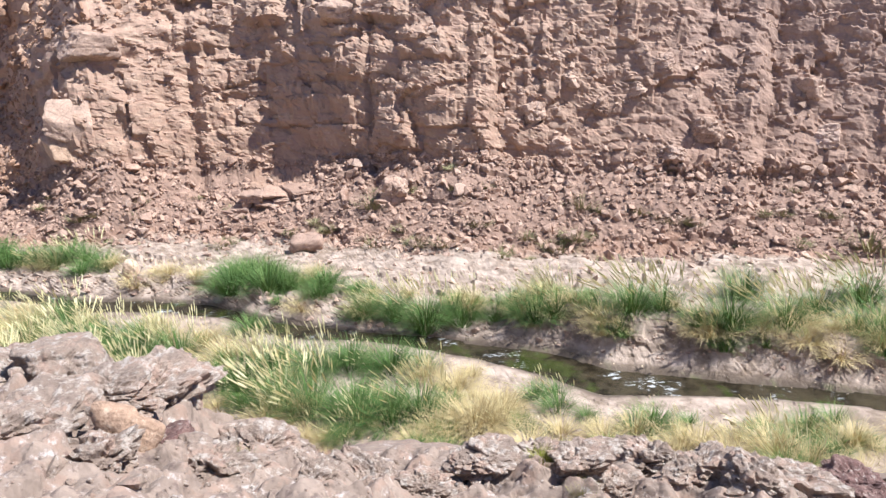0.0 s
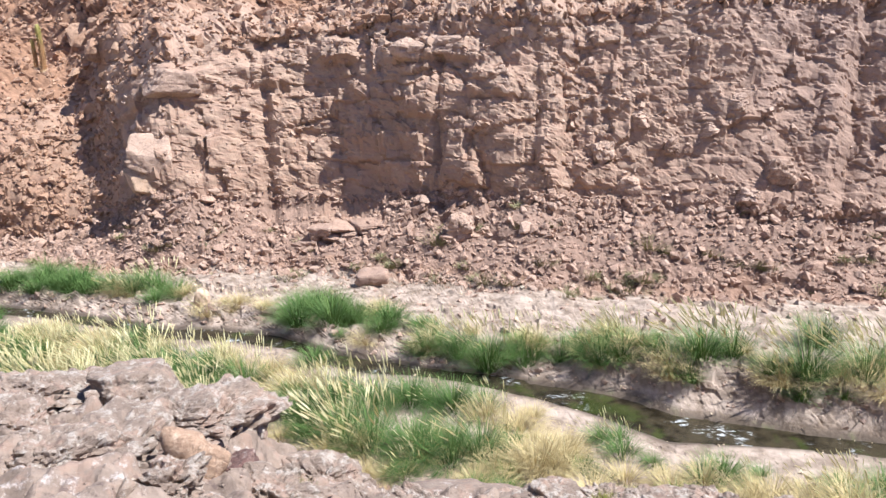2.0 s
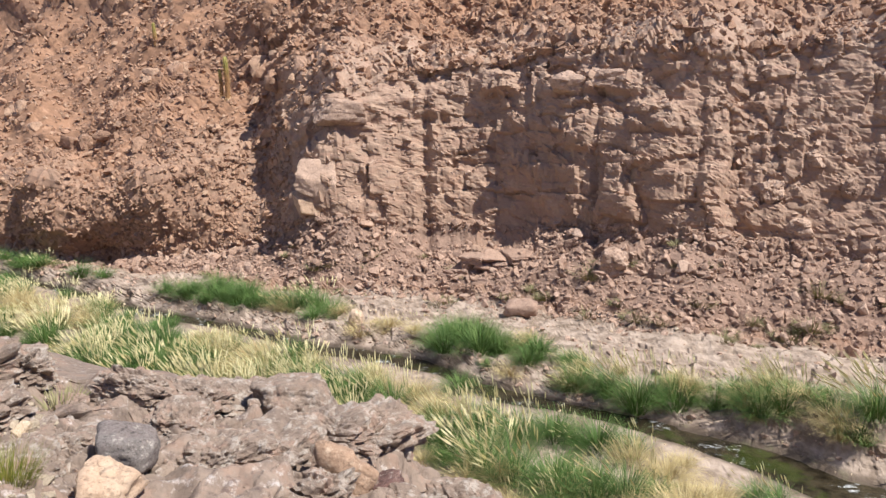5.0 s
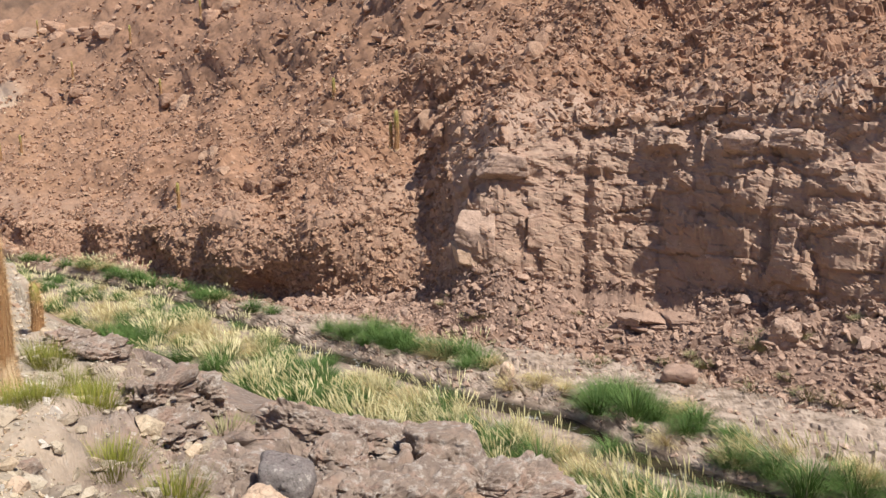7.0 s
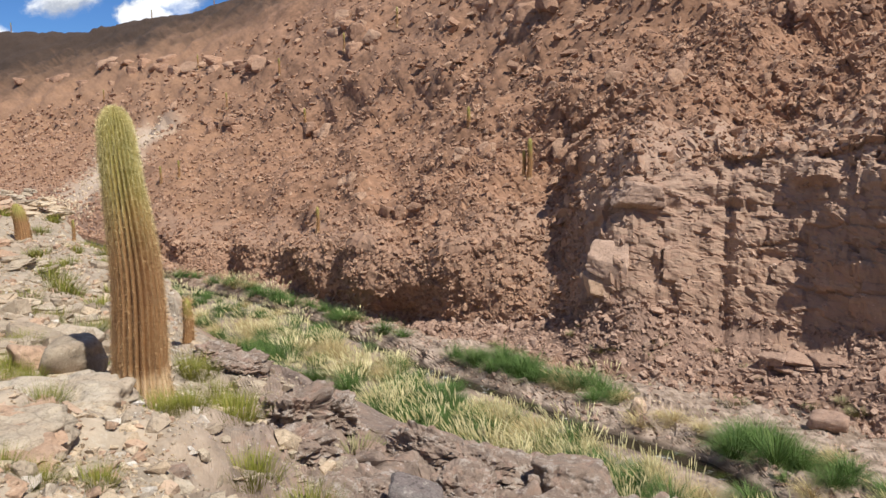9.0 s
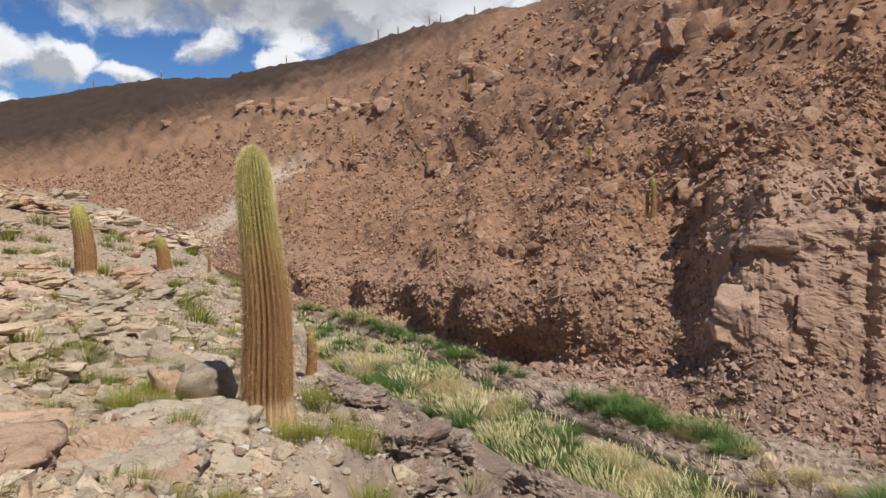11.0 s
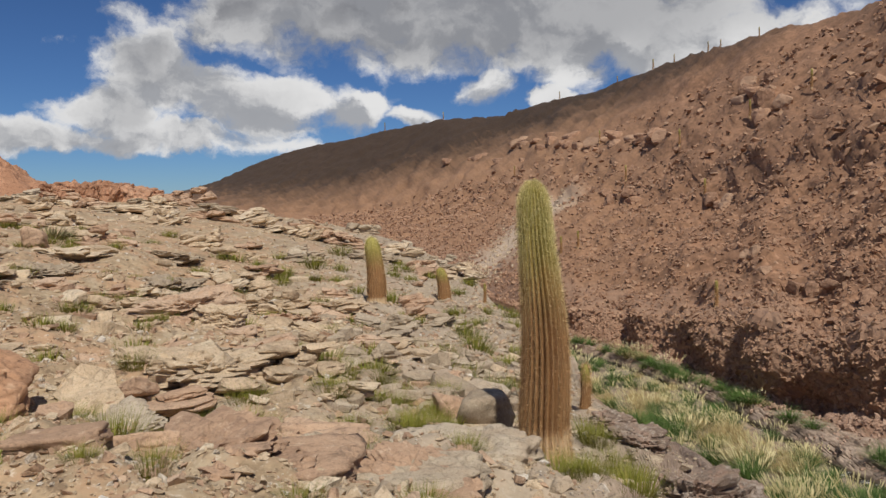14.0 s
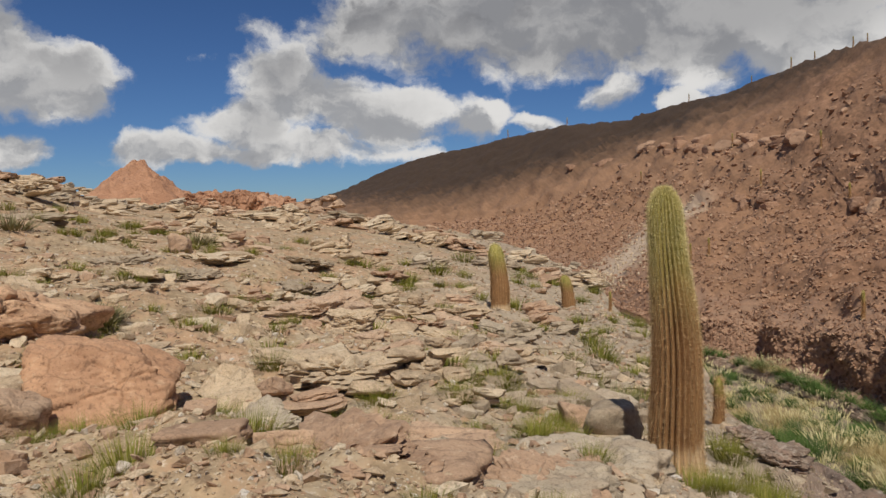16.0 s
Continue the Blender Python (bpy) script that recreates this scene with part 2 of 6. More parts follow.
def crusty_material():
    """Mottled crusty rock: purplish brown with whitish and pink blotches, pitted."""
    m, n = shader("edge_rock")
    pos = n("ShaderNodeNewGeometry").outputs["Position"]
    isl = n("ShaderNodeNewGeometry").outputs["Random Per Island"]
    a, b, c = n.noise(pos, 3.5, 6.0, 0.7), n.noise(pos, 7.5, 7.0, 0.75), n.noise(pos, 22.0, 6.0, 0.7)
    col = n.mix(n.math("MULTIPLY_ADD", isl, 0.4, n.math("MULTIPLY", n.ramp(a, 0.3, 0.7), 0.6)), (0.175, 0.125, 0.096, 1), (0.435, 0.328, 0.248, 1))
    col = n.mix(n.math("MULTIPLY", n.ramp(a, 0.50, 0.60), 0.7), col, (0.34, 0.222, 0.165, 1))
    col = n.mix(n.math("MULTIPLY", n.ramp(b, 0.50, 0.60), 0.7), col, (0.50, 0.435, 0.37, 1))
    col = n.mix(n.math("MULTIPLY", n.ramp(c, 0.44, 0.34), 0.55), col, (0.12, 0.075, 0.06, 1))
    finish(n, col, 0.95, n.math("MULTIPLY_ADD", b, 1.6, c), 0.7, 0.06)
    return m


def leaf_material(name, low, high, dry, height, rough=0.6):
    """Blades: darker at the foot by their own pigment, paler and drier tips, and each blade of its own shade."""
    m, n = shader(name)
    isl = n("ShaderNodeNewGeometry").outputs["Random Per Island"]
    own = n("ShaderNodeObjectInfo").outputs["Random"]
    z = n("ShaderNodeAttribute", attribute_name="rise").outputs["Fac"]
    col = n.mix(n.math("MULTIPLY_ADD", isl, 0.6, n.math("MULTIPLY", own, 0.4)), low, high)
    col = n.mix(n.math("MULTIPLY", n.ramp(z, height * 0.5, height), 0.5), col, dry)
    col = n.mix(n.math("MULTIPLY", n.ramp(n.math("FRACT", n.math("MULTIPLY_ADD", isl, 7.3, own)), 0.78, 0.94), 0.7), col, dry)
    finish(n, col, rough, Specular_IOR_Level=0.15)
    return m


GROUND = ground_material()
CRUST_ROCK = rock_material("crust_rock", (0.35, 0.255, 0.165, 1), (0.69, 0.550, 0.380, 1), (0.60, 0.455, 0.310, 1), pale=(0.73, 0.640, 0.490, 1))
WHITE_ROCK = rock_material("white_rock", (0.46, 0.39, 0.31, 1), (0.74, 0.68, 0.58, 1), (0.55, 0.46, 0.36, 1), pale=(0.78, 0.74, 0.68, 1))
EDGE_ROCK = crusty_material()
PINK_ROCK = rock_material("pink_rock", (0.31, 0.198, 0.130, 1), (0.59, 0.408, 0.275, 1), (0.49, 0.325, 0.215, 1), 1.9, (0.65, 0.50, 0.365, 1))
RED_ROCK = rock_material("red_rock", (0.19, 0.105, 0.067, 1), (0.45, 0.268, 0.170, 1), (0.42, 0.260, 0.170, 1), pale=(0.50, 0.345, 0.235, 1))
CLIFF_ROCK = rock_material("cliff_rock", (0.22, 0.14, 0.10, 1), (0.55, 0.385, 0.285, 1), (0.46, 0.32, 0.235, 1), 1.4, (0.50, 0.36, 0.285, 1))
TALUS_ROCK = rock_material("talus_rock", (0.24, 0.150, 0.108, 1), (0.46, 0.305, 0.22, 1), (0.38, 0.25, 0.18, 1), 1.4, (0.48, 0.35, 0.27, 1))
KNOLL_ROCK = rock_material("knoll_rock", (0.25, 0.122, 0.068, 1), (0.50, 0.275, 0.165, 1), (0.38, 0.20, 0.118, 1), 0.8, (0.52, 0.32, 0.21, 1))
PALE_ROCK = rock_material("pale_rock", (0.28, 0.218, 0.152, 1), (0.53, 0.435, 0.315, 1), (0.43, 0.335, 0.24, 1), 2.4, (0.60, 0.52, 0.405, 1))
MAROON_ROCK = rock_material("maroon_rock", (0.085, 0.042, 0.036, 1), (0.20, 0.105, 0.085, 1), (0.26, 0.16, 0.13, 1))
BOULDER_ROCK = rock_material("boulder_rock", (0.25, 0.125, 0.072, 1), (0.62, 0.372, 0.222, 1), (0.46, 0.265, 0.155, 1), 1.3, (0.68, 0.475, 0.315, 1))
DARK_ROCK = rock_material("dark_rock", (0.055, 0.042, 0.040, 1), (0.125, 0.098, 0.094, 1), (0.21, 0.165, 0.15, 1))
GREEN_BLADE = leaf_material("green_blade", (0.044, 0.092, 0.022, 1), (0.118, 0.195, 0.050, 1), (0.21, 0.27, 0.085, 1), 1.2)
STRAW_BLADE = leaf_material("straw_blade", (0.33, 0.25, 0.11, 1), (0.55, 0.44, 0.22, 1), (0.62, 0.53, 0.31, 1), 0.8)
PLUME = leaf_material("plume", (0.56, 0.50, 0.27, 1), (0.78, 0.72, 0.46, 1), (0.78, 0.72, 0.48, 1), 1.6)
SHRUB = leaf_material("shrub_blade", (0.10, 0.115, 0.018, 1), (0.26, 0.265, 0.045, 1), (0.38, 0.30, 0.085, 1), 0.5)
BUSH = leaf_material("bush_leaf", (0.12, 0.20, 0.055, 1), (0.25, 0.34, 0.11, 1), (0.32, 0.35, 0.15, 1), 0.6)


def cactus_materials():
    m, n = shader("cactus_skin")
    co = n("ShaderNodeTexCoord").outputs["Object"]
    z = n("ShaderNodeSeparateXYZ", {0: co}).outputs[2]
    gr = n.noise(n.vmath("MULTIPLY", co, (1, 1, 0.35)), 7.0, 6.0, 0.65)
    spot = n.noise(co, 30.0, 3.0)
    col = n.mix(n.ramp(gr, 0.3, 0.7), (0.22, 0.20, 0.042, 1), (0.42, 0.37, 0.100, 1))
    cork = n.mix(gr, (0.15, 0.074, 0.030, 1), (0.46, 0.255, 0.105, 1))
    own_z = n("ShaderNodeSeparateXYZ", {0: n("ShaderNodeTexCoord").outputs["Generated"]}).outputs[2]
    col = n.mix(n.ramp(n.math("MULTIPLY_ADD", gr, -0.30, own_z), 0.74, 0.34), col, cork)
    collar = n.math("MULTIPLY", n.ramp(n.math("ABSOLUTE", n.math("SUBTRACT", n.math("MULTIPLY_ADD", gr, 0.10, own_z), 0.135)), 0.075, 0.02), n.ramp(gr, 0.28, 0.48))
    col = n.mix(n.math("MULTIPLY", collar, 0.9), col, (0.66, 0.50, 0.31, 1))
    col = n.mix(n.math("MULTIPLY", n.ramp(spot, 0.66, 0.72), 0.8), col, (0.05, 0.035, 0.02, 1))
    finish(n, col, 0.75, n.math("ADD", gr, spot), 0.6, 0.03)
    s, n = shader("cactus_spine")
    isl = n("ShaderNodeNewGeometry").outputs["Random Per Island"]
    z = n("ShaderNodeSeparateXYZ", {0: n("ShaderNodeTexCoord").outputs["Object"]}).outputs[2]
    gold = n.mix(isl, (0.60, 0.52, 0.20, 1), (0.84, 0.77, 0.44, 1))
    old = n.mix(isl, (0.32, 0.18, 0.075, 1), (0.70, 0.48, 0.25, 1))
    finish(n, n.mix(n.ramp(z, 1.3, 3.1), old, gold), 0.6)
    return m, s


CACTUS_SKIN, CACTUS_SPINE = cactus_materials()


def water_material():
    m, n = shader("stream_water")
    pos = n("ShaderNodeNewGeometry").outputs["Position"]
    rip = n.noise(n.vmath("MULTIPLY", pos, (1.0, 2.2, 1.0)), 6.0, 6.0, 0.65)
    foam = n.math("MULTIPLY", n.ramp(n.noise(pos, 0.9, 6.0, 0.7), 0.54, 0.66), n.ramp(rip, 0.50, 0.60))
    nb = n("ShaderNodeBump", {"Height": rip, "Strength": 0.5, "Distance": 0.05}).outputs[0]
    bed = n.noise(pos, 2.4, 6.0, 0.7)
    murk = n.mix(n.ramp(bed, 0.35, 0.6), (0.014, 0.011, 0.006, 1), (0.060, 0.048, 0.028, 1))
    murk = n.mix(n.math("MULTIPLY", n.ramp(n.noise(pos, 1.1, 5.0, 0.65), 0.52, 0.62), 0.55), murk, (0.050, 0.075, 0.012, 1))
    gl = n("ShaderNodeBsdfPrincipled", {"Base Color": murk, "Roughness": 0.07, "IOR": 1.33, "Transmission Weight": 0.25, "Normal": nb})
    fo = n("ShaderNodeBsdfPrincipled", {"Base Color": (0.62, 0.64, 0.64, 1), "Roughness": 0.5, "Normal": nb})
    mixed = n("ShaderNodeMixShader", {0: foam, 1: gl.outputs[0], 2: fo.outputs[0]})
    n("ShaderNodeOutputMaterial", {"Surface": mixed.outputs[0]})
    return m


WATER = water_material()


# ---- the ground: one sheet round the standing place, lofted through the lines of the canyon ----
def line(front, back):
    """A line of the plan as (azimuth, distance, height); back closes it behind the camera."""
    r, z = back
    pts = [(-100, r, z), *front, (150, r, z), (205, r, z), (260, r, z)]
    return np.array(pts, float)


def by_el(rows):
    """(azimuth, distance, elevation angle) as (azimuth, distance, height)."""
    return [(a, r, r * math.tan(radians(e))) for a, r, e in rows]


def bank_z(a, r):
    """The valley floor's height: it falls gently downstream."""
    return -8.8 + 0.045 * min(0.0, -r * math.sin(radians(a)))


def on_floor(rows, lift=0.0):
    return [(a, r, bank_z(a, r) + lift) for a, r in rows]


STREAM_NEAR = [(-60, 22), (-33, 17.5), (-22.8, 16.5), (-12.7, 15.6), (-7.6, 16.3), (-2, 17.1), (3.8, 17.9), (12.7, 18.9), (16.8, 20.7),
               (22.7, 22.2), (26, 22.9), (32, 26), (38, 29.2), (43, 34.3), (48, 41), (56, 53), (60, 75), (66, 112), (80, 160), (110, 160)]
STREAM_FAR = [(-60, 23), (-33, 18.4), (-22.6, 17.5), (-13.4, 17.2), (-9.8, 17.8), (-3.5, 18.0), (6.5, 18.9), (13.4, 20.3), (17.5, 22),
              (22.6, 23.3), (26, 24), (32, 27), (38, 30.3), (43, 35.4), (48, 42), (56, 54.3), (60, 77), (66, 115), (80, 165), (110, 165)]
L_STAND = line([(-60, .5, -1.6), (110, .5, -1.6)], (.5, -1.55))
L_STEP = line([(-60, 5, -3.74), (-30, 5, -4.02), (0, 5, -4.05), (25, 5, -3.28), (45, 4, -2.37), (62, 3.8, -2.09), (110, 3.8, -1.91)], (3, -1.2))
L_SHELF = line([(-60, 6.5, -4.6), (-30, 6.3, -4.75), (0, 6.2, -4.75), (12, 6.2, -4.45), (20, 6.2, -4.0), (28, 6.2, -3.6), (39, 6.5, -3.35), (48, 7.5, -3.15),
                (53, 9, -3.25), (58, 10.3, -3.4), (64, 11, -3.2), (72, 11.5, -2.95), (90, 11.5, -2.6), (110, 11.5, -2.4)], (8, 0.3))
L_MID = line([(-60, 9, -5.5), (-33, 8.3, -5.1), (0, 7.6, -5.15), (12, 7.4, -4.9), (20, 7.6, -4.3), (28, 7.8, -3.65), (36, 8.0, -3.35), (42, 8.2, -3.3),
              (48, 9.5, -3.2), (52, 12.5, -3.7), (56, 16, -4.2), (60, 23, -4.8), (65, 33, -5.3), (70, 35, -4.95), (80, 35, -4.0), (90, 32, -2.7), (100, 30, -1.5), (110, 30, -0.8)], (30, 5))
L_EDGE = line(by_el([(-60, 11, -29), (-33, 9.6, -29), (-27, 9.4, -31.3), (-20, 9, -33.2), (-10, 9, -33.6), (0, 9, -32.9), (10, 8.7, -32.2), (16, 8.7, -30.6), (20, 8.8, -28.7), (24, 9, -26.6),
                     (27, 9.2, -25), (28.5, 9.5, -23.6), (33, 9.5, -23.1), (36, 9.6, -21.4), (42, 10, -20.4), (45, 11, -19.4), (47, 12, -18), (51, 15, -16.6), (55, 19, -14.6),
                     (56.2, 24, -12), (57, 30, -10.8), (60, 36, -9.0), (61.5, 41, -8.2), (65.5, 55, -4.9), (67.5, 58, -3.7), (71.6, 65, -2.5), (80, 70, -1.0), (84, 74, -.3),
                     (90, 75, 0), (97, 75, .4), (100, 66, 1.0), (103.4, 62, 2.3), (110, 62, 4)]), (60, 12))
L_FOOT = line(on_floor([(-60, 15), (-33, 13.4), (-20, 12.3), (0, 12.4), (10, 13), (20, 14.8), (28, 17), (36, 20), (42, 23), (48, 27.5), (52, 33), (56, 42), (60, 64), (66, 95), (80, 140), (110, 140)], .15), (75, 12.5))
L_NEAR_WATER = line(on_floor(STREAM_NEAR), (90, 13))
L_BED = line(on_floor([(a, (r + s) / 2) for (a, r), (_, s) in zip(STREAM_NEAR, STREAM_FAR)], -.32), (91, 13))
L_FAR_WATER = line(on_floor(STREAM_FAR), (92, 13))
L_FAR_BANK = line([(a, r + .8, bank_z(a, r) + (.8 if a < -6 else .34)) for a, r in STREAM_FAR], (95, 13))
L_TALUS = line(on_floor([(-60, 34), (-33, 27), (-28.7, 26.6), (-21.5, 25.6), (-11.5, 24.5), (-5, 24), (0, 23.8), (7, 25.2), (15.5, 27.2), (24, 28.4), (31, 30.8), (33, 33), (36.5, 34.6),
                         (42.8, 37), (45, 39.6), (48.3, 45), (51, 50), (55.6, 58), (60, 82), (66, 122), (80, 175), (110, 175)], .25), (110, 13.5))
L_WALL = line(by_el([(-60, 37, -12), (-33, 30.5, -13.2), (-22, 28.9, -13.7), (-10, 27.8, -14), (0, 27.4, -13.8), (12, 30, -13.8), (20, 31, -13.5), (26, 32, -13.0), (29, 33.5, -13.6), (33, 34.8, -14.6),
                     (36.5, 36.6, -14.6), (42.8, 39, -13.9), (45, 41.8, -13.1), (48.3, 47, -12.1), (51, 51.5, -11.3), (55.6, 59.5, -10.4), (60, 84, -8), (66, 126, -5.6)]) + [(80, 180, -9), (110, 180, -9)], (120, 14))
L_TOP = line(by_el([(-60, 42, 2), (-33, 34.5, 1), (-22, 33, .6), (-10, 30.4, .1), (0, 30.2, -.5), (12, 32.2, -.3), (18, 33, -1.4), (22, 33.2, -3.4), (27, 34.4, -4.6), (30, 35.8, -7.6), (33, 35.6, -8.6),
                    (39, 37.2, -10), (42, 39.2, -9.3), (44, 42, -8.7), (48.3, 48, -9), (52, 57, -8.9), (56, 64, -8.3), (60, 92, -6.2), (66, 136, -4.6)]) + [(80, 200, -7), (110, 200, -8)], (140, 14))
L_SLOPE = line(by_el([(-60, 60, 12), (-33, 48, 10.5), (0, 46, 10), (12, 47, 9), (23, 50, 6.6), (30, 52, 3), (36, 60, 1.2), (41, 70, .2), (46, 84, -.8), (52, 104, -.9), (58, 130, -1), (65, 185, -.9),
                      (75, 270, -1.6), (84, 340, -.9), (90, 340, -1.4), (110, 340, -1.4)]), (170, 15))
L_CREST = line([(-60, 85, 27), (-33, 72, 27), (0, 68, 27), (20, 78, 26.5), (32, 102, 26)] + by_el([(39.6, 135, 11.0), (43.6, 146, 10.7), (45.1, 150, 10.1), (50.6, 180, 8.7), (54, 205, 7.3), (57.7, 230, 6.6), (61.5, 260, 5.5),
                (65.4, 290, 5.4), (69.4, 330, 4.6), (75.6, 400, 3.3), (78, 430, 2.5), (81.7, 470, .8), (84.1, 500, .15), (87, 500, -.3), (110, 500, -.3)]), (200, 15))
L_BACK = line([(-60, 300, 30), (40, 400, 32), (60, 520, 30), (70, 620, 28), (78, 700, 20), (84, 800, 0), (90, 800, -8), (110, 800, -8)], (500, 15))
L_RIM = line([(-60, 4000, 10), (110, 4000, -20)], (4000, 10))
LINES = [L_STAND, L_STEP, L_SHELF, L_MID, L_EDGE, L_FOOT, L_NEAR_WATER, L_BED, L_FAR_WATER, L_FAR_BANK, L_TALUS, L_WALL, L_TOP, L_SLOPE, L_CREST, L_BACK, L_RIM]
STEPS = [14, 136, 150, 76, 24, 36, 8, 8, 16, 36, 40, 108, 94, 46, 8, 6]
ROW = np.concatenate([[0], np.cumsum(STEPS)])          # first row of each line
AZ = np.concatenate([np.linspace(-100, -34, 28)[:-1], np.linspace(-34, 106, 760), np.linspace(106, 260, 60)[1:-1]])


def smooth(a, k, axis):
    for _ in range(k):
        a = (np.roll(a, 1, axis) + 2 * a + np.roll(a, -1, axis)) / 4
    return a


def loft():
    lr = np.array([np.interp(AZ, l[:, 0], l[:, 1]) for l in LINES])
    lz = np.array([np.interp(AZ, l[:, 0], l[:, 2]) for l in LINES])
    wide = smooth(lr, 10, 1), smooth(lz, 10, 1)
    lr, lz = wide
    rs, zs = [], []
    for i, k in enumerate(STEPS):
        f = np.linspace(0, 1, k, endpoint=False)[:, None]
        a, b = lr[i][None], lr[i + 1][None]
        if i in (0, 1, 2, 3, 12, 13, 14, 15):
            r = a * (b / a) ** f                 # steps that widen with distance
            g = (r - a) / (b - a)
        else:
            r, g = a + (b - a) * f, f
        rs.append(r)
        zs.append(lz[i][None] * (1 - g) + lz[i + 1][None] * g)
    r, z = np.concatenate(rs + [lr[-1:]]), np.concatenate(zs + [lz[-1:]])
    for _ in range(2):                             # round the kinks of the profile
        r[1:-1] = (r[:-2] + 2 * r[1:-1] + r[2:]) / 4
        z[1:-1] = (z[:-2] + 2 * z[1:-1] + z[2:]) / 4
    return r, z


def scatter_hash(i, j, k, seed):
    h = (i * 73856093) ^ (j * 19349663) ^ (k * 83492791) ^ (seed * 2654435)
    h = (h ^ (h >> 13)) * 1274126177 & 0xFFFFFFFF
    h = (h ^ (h >> 16)) * 668265263 & 0xFFFFFFFF
    return ((h ^ (h >> 15)) & 0xFFFF) / 65535.0


def blocks(p, size, seed, tilt=0.5):
    """Angular blocks: each cell of a 3-D Voronoi pattern gets its own push and its own tilted face.
    Also the cell's own random number, and how far the joint to the next cell is."""
    q = p / np.array(size)
    base = np.floor(q).astype(np.int64)
    best, second = np.full(len(p), 9e9), np.full(len(p), 9e9)
    rel, code = np.zeros((3, len(p))), np.zeros(len(p), np.int64)
    for dx in (-1, 0, 1):
        for dy in (-1, 0, 1):
            for dz in (-1, 0, 1):
                i, j, k = base[:, 0] + dx, base[:, 1] + dy, base[:, 2] + dz
                h = (i * 73856093) ^ (j * 19349663) ^ (k * 83492791) ^ (seed * 2654435)
                h = ((h ^ (h >> 13)) * 1274126177) & 0xFFFFFFFF
                h = ((h ^ (h >> 16)) * 668265263) & 0xFFFFFFFF
                h = h ^ (h >> 15)
                rx = q[:, 0] - i - (h & 1023) / 1023
                ry = q[:, 1] - j - ((h >> 10) & 1023) / 1023
                rz = q[:, 2] - k - ((h >> 20) & 1023) / 1023
                d = rx * rx + ry * ry + rz * rz
                near = d < best
                second = np.where(near, best, np.minimum(second, d))
                best = np.where(near, d, best)
                code = np.where(near, h, code)
                for a, r in enumerate((rx, ry, rz)):
                    np.copyto(rel[a], r, where=near)
    own = ((code * 2654435761 >> 9) & 0xFFFF) / 65535
    way = [(((code * m) >> 7) & 1023) / 511.5 - 1 for m in (40503, 69069, 30011)]
    face = own - .5 + tilt * (way[0] * rel[0] + way[1] * rel[1] + way[2] * rel[2])
    return face, own, np.sqrt(second) - np.sqrt(best)


def courses(u, z, width, height, seed, tilt=.3):
    """Jointed beds: uneven courses of blocks, each pushed out and leaning by its own amount.
    Also the block's own random number, and how far its nearest joint is, in block widths."""
    zz = z / height
    k = np.floor(zz).astype(np.int64)
    zero = np.zeros_like(k)
    lift = scatter_hash(k, zero, zero, seed) * .5
    k = np.where(zz - k < lift, k - 1, k)              # beds of uneven thickness
    low = k + scatter_hash(k, zero, zero, seed) * .5
    high = k + 1 + scatter_hash(k + 1, zero, zero, seed) * .5
    q = u / (width * (.6 + .9 * scatter_hash(k, zero + 3, zero, seed))) + 7 * scatter_hash(k, zero + 1, zero, seed)
    j = np.floor(q).astype(np.int64)
    cut = scatter_hash(k, j, zero, seed + 5) * .6
    j = np.where(q - j < cut, j - 1, j)
    left = j + scatter_hash(k, j, zero, seed + 5) * .6
    right = j + 1 + scatter_hash(k, j + 1, zero, seed + 5) * .6
    fu, fz = (q - left) / (right - left), (zz - low) / (high - low)
    own = scatter_hash(k, j, zero + 2, seed)
    a, b = scatter_hash(k, j, zero + 4, seed) - .5, scatter_hash(k, j, zero + 6, seed) - .5
    face = own - .5 + tilt * (2 * a * (fu - .5) + 2 * b * (fz - .5))
    edge = np.minimum(np.minimum(fu, 1 - fu) * (right - left), np.minimum(fz, 1 - fz) * (high - low) * height / width)
    return face, own, np.maximum(edge, 0)


def waves(p, scale, seed, octaves=4):
    """Smooth value noise, about -1 to 1."""
    out, amp = np.zeros(len(p)), 0.5
    for o in range(octaves):
        q = p * scale * 2 ** o + 17.3 * o
        b = np.floor(q).astype(np.int64)
        f = q - b
        f = f * f * (3 - 2 * f)
        v = 0
        for dx in (0, 1):
            for dy in (0, 1):
                for dz in (0, 1):
                    w = (f[:, 0] if dx else 1 - f[:, 0]) * (f[:, 1] if dy else 1 - f[:, 1]) * (f[:, 2] if dz else 1 - f[:, 2])
                    v = v + w * scatter_hash(b[:, 0] + dx, b[:, 1] + dy, b[:, 2] + dz, seed + o)
        out += amp * (v * 2 - 1)
        amp *= 0.5
    return out


def terrace(q, step):
    """Turns a smooth relief into flat ledges with steep risers."""
    k = np.floor(q / step)
    f = q / step - k
    return step * (k + np.clip((f - .72) / .28, 0, 1) + .12 * f)


BASE_R, BASE_Z = loft()
NROW, NCOL = BASE_R.shape


def ramp_rows(values):
    """One value for each line, carried along the rows between."""
    return np.interp(np.arange(NROW), ROW, values)[:, None] * np.ones((1, NCOL))


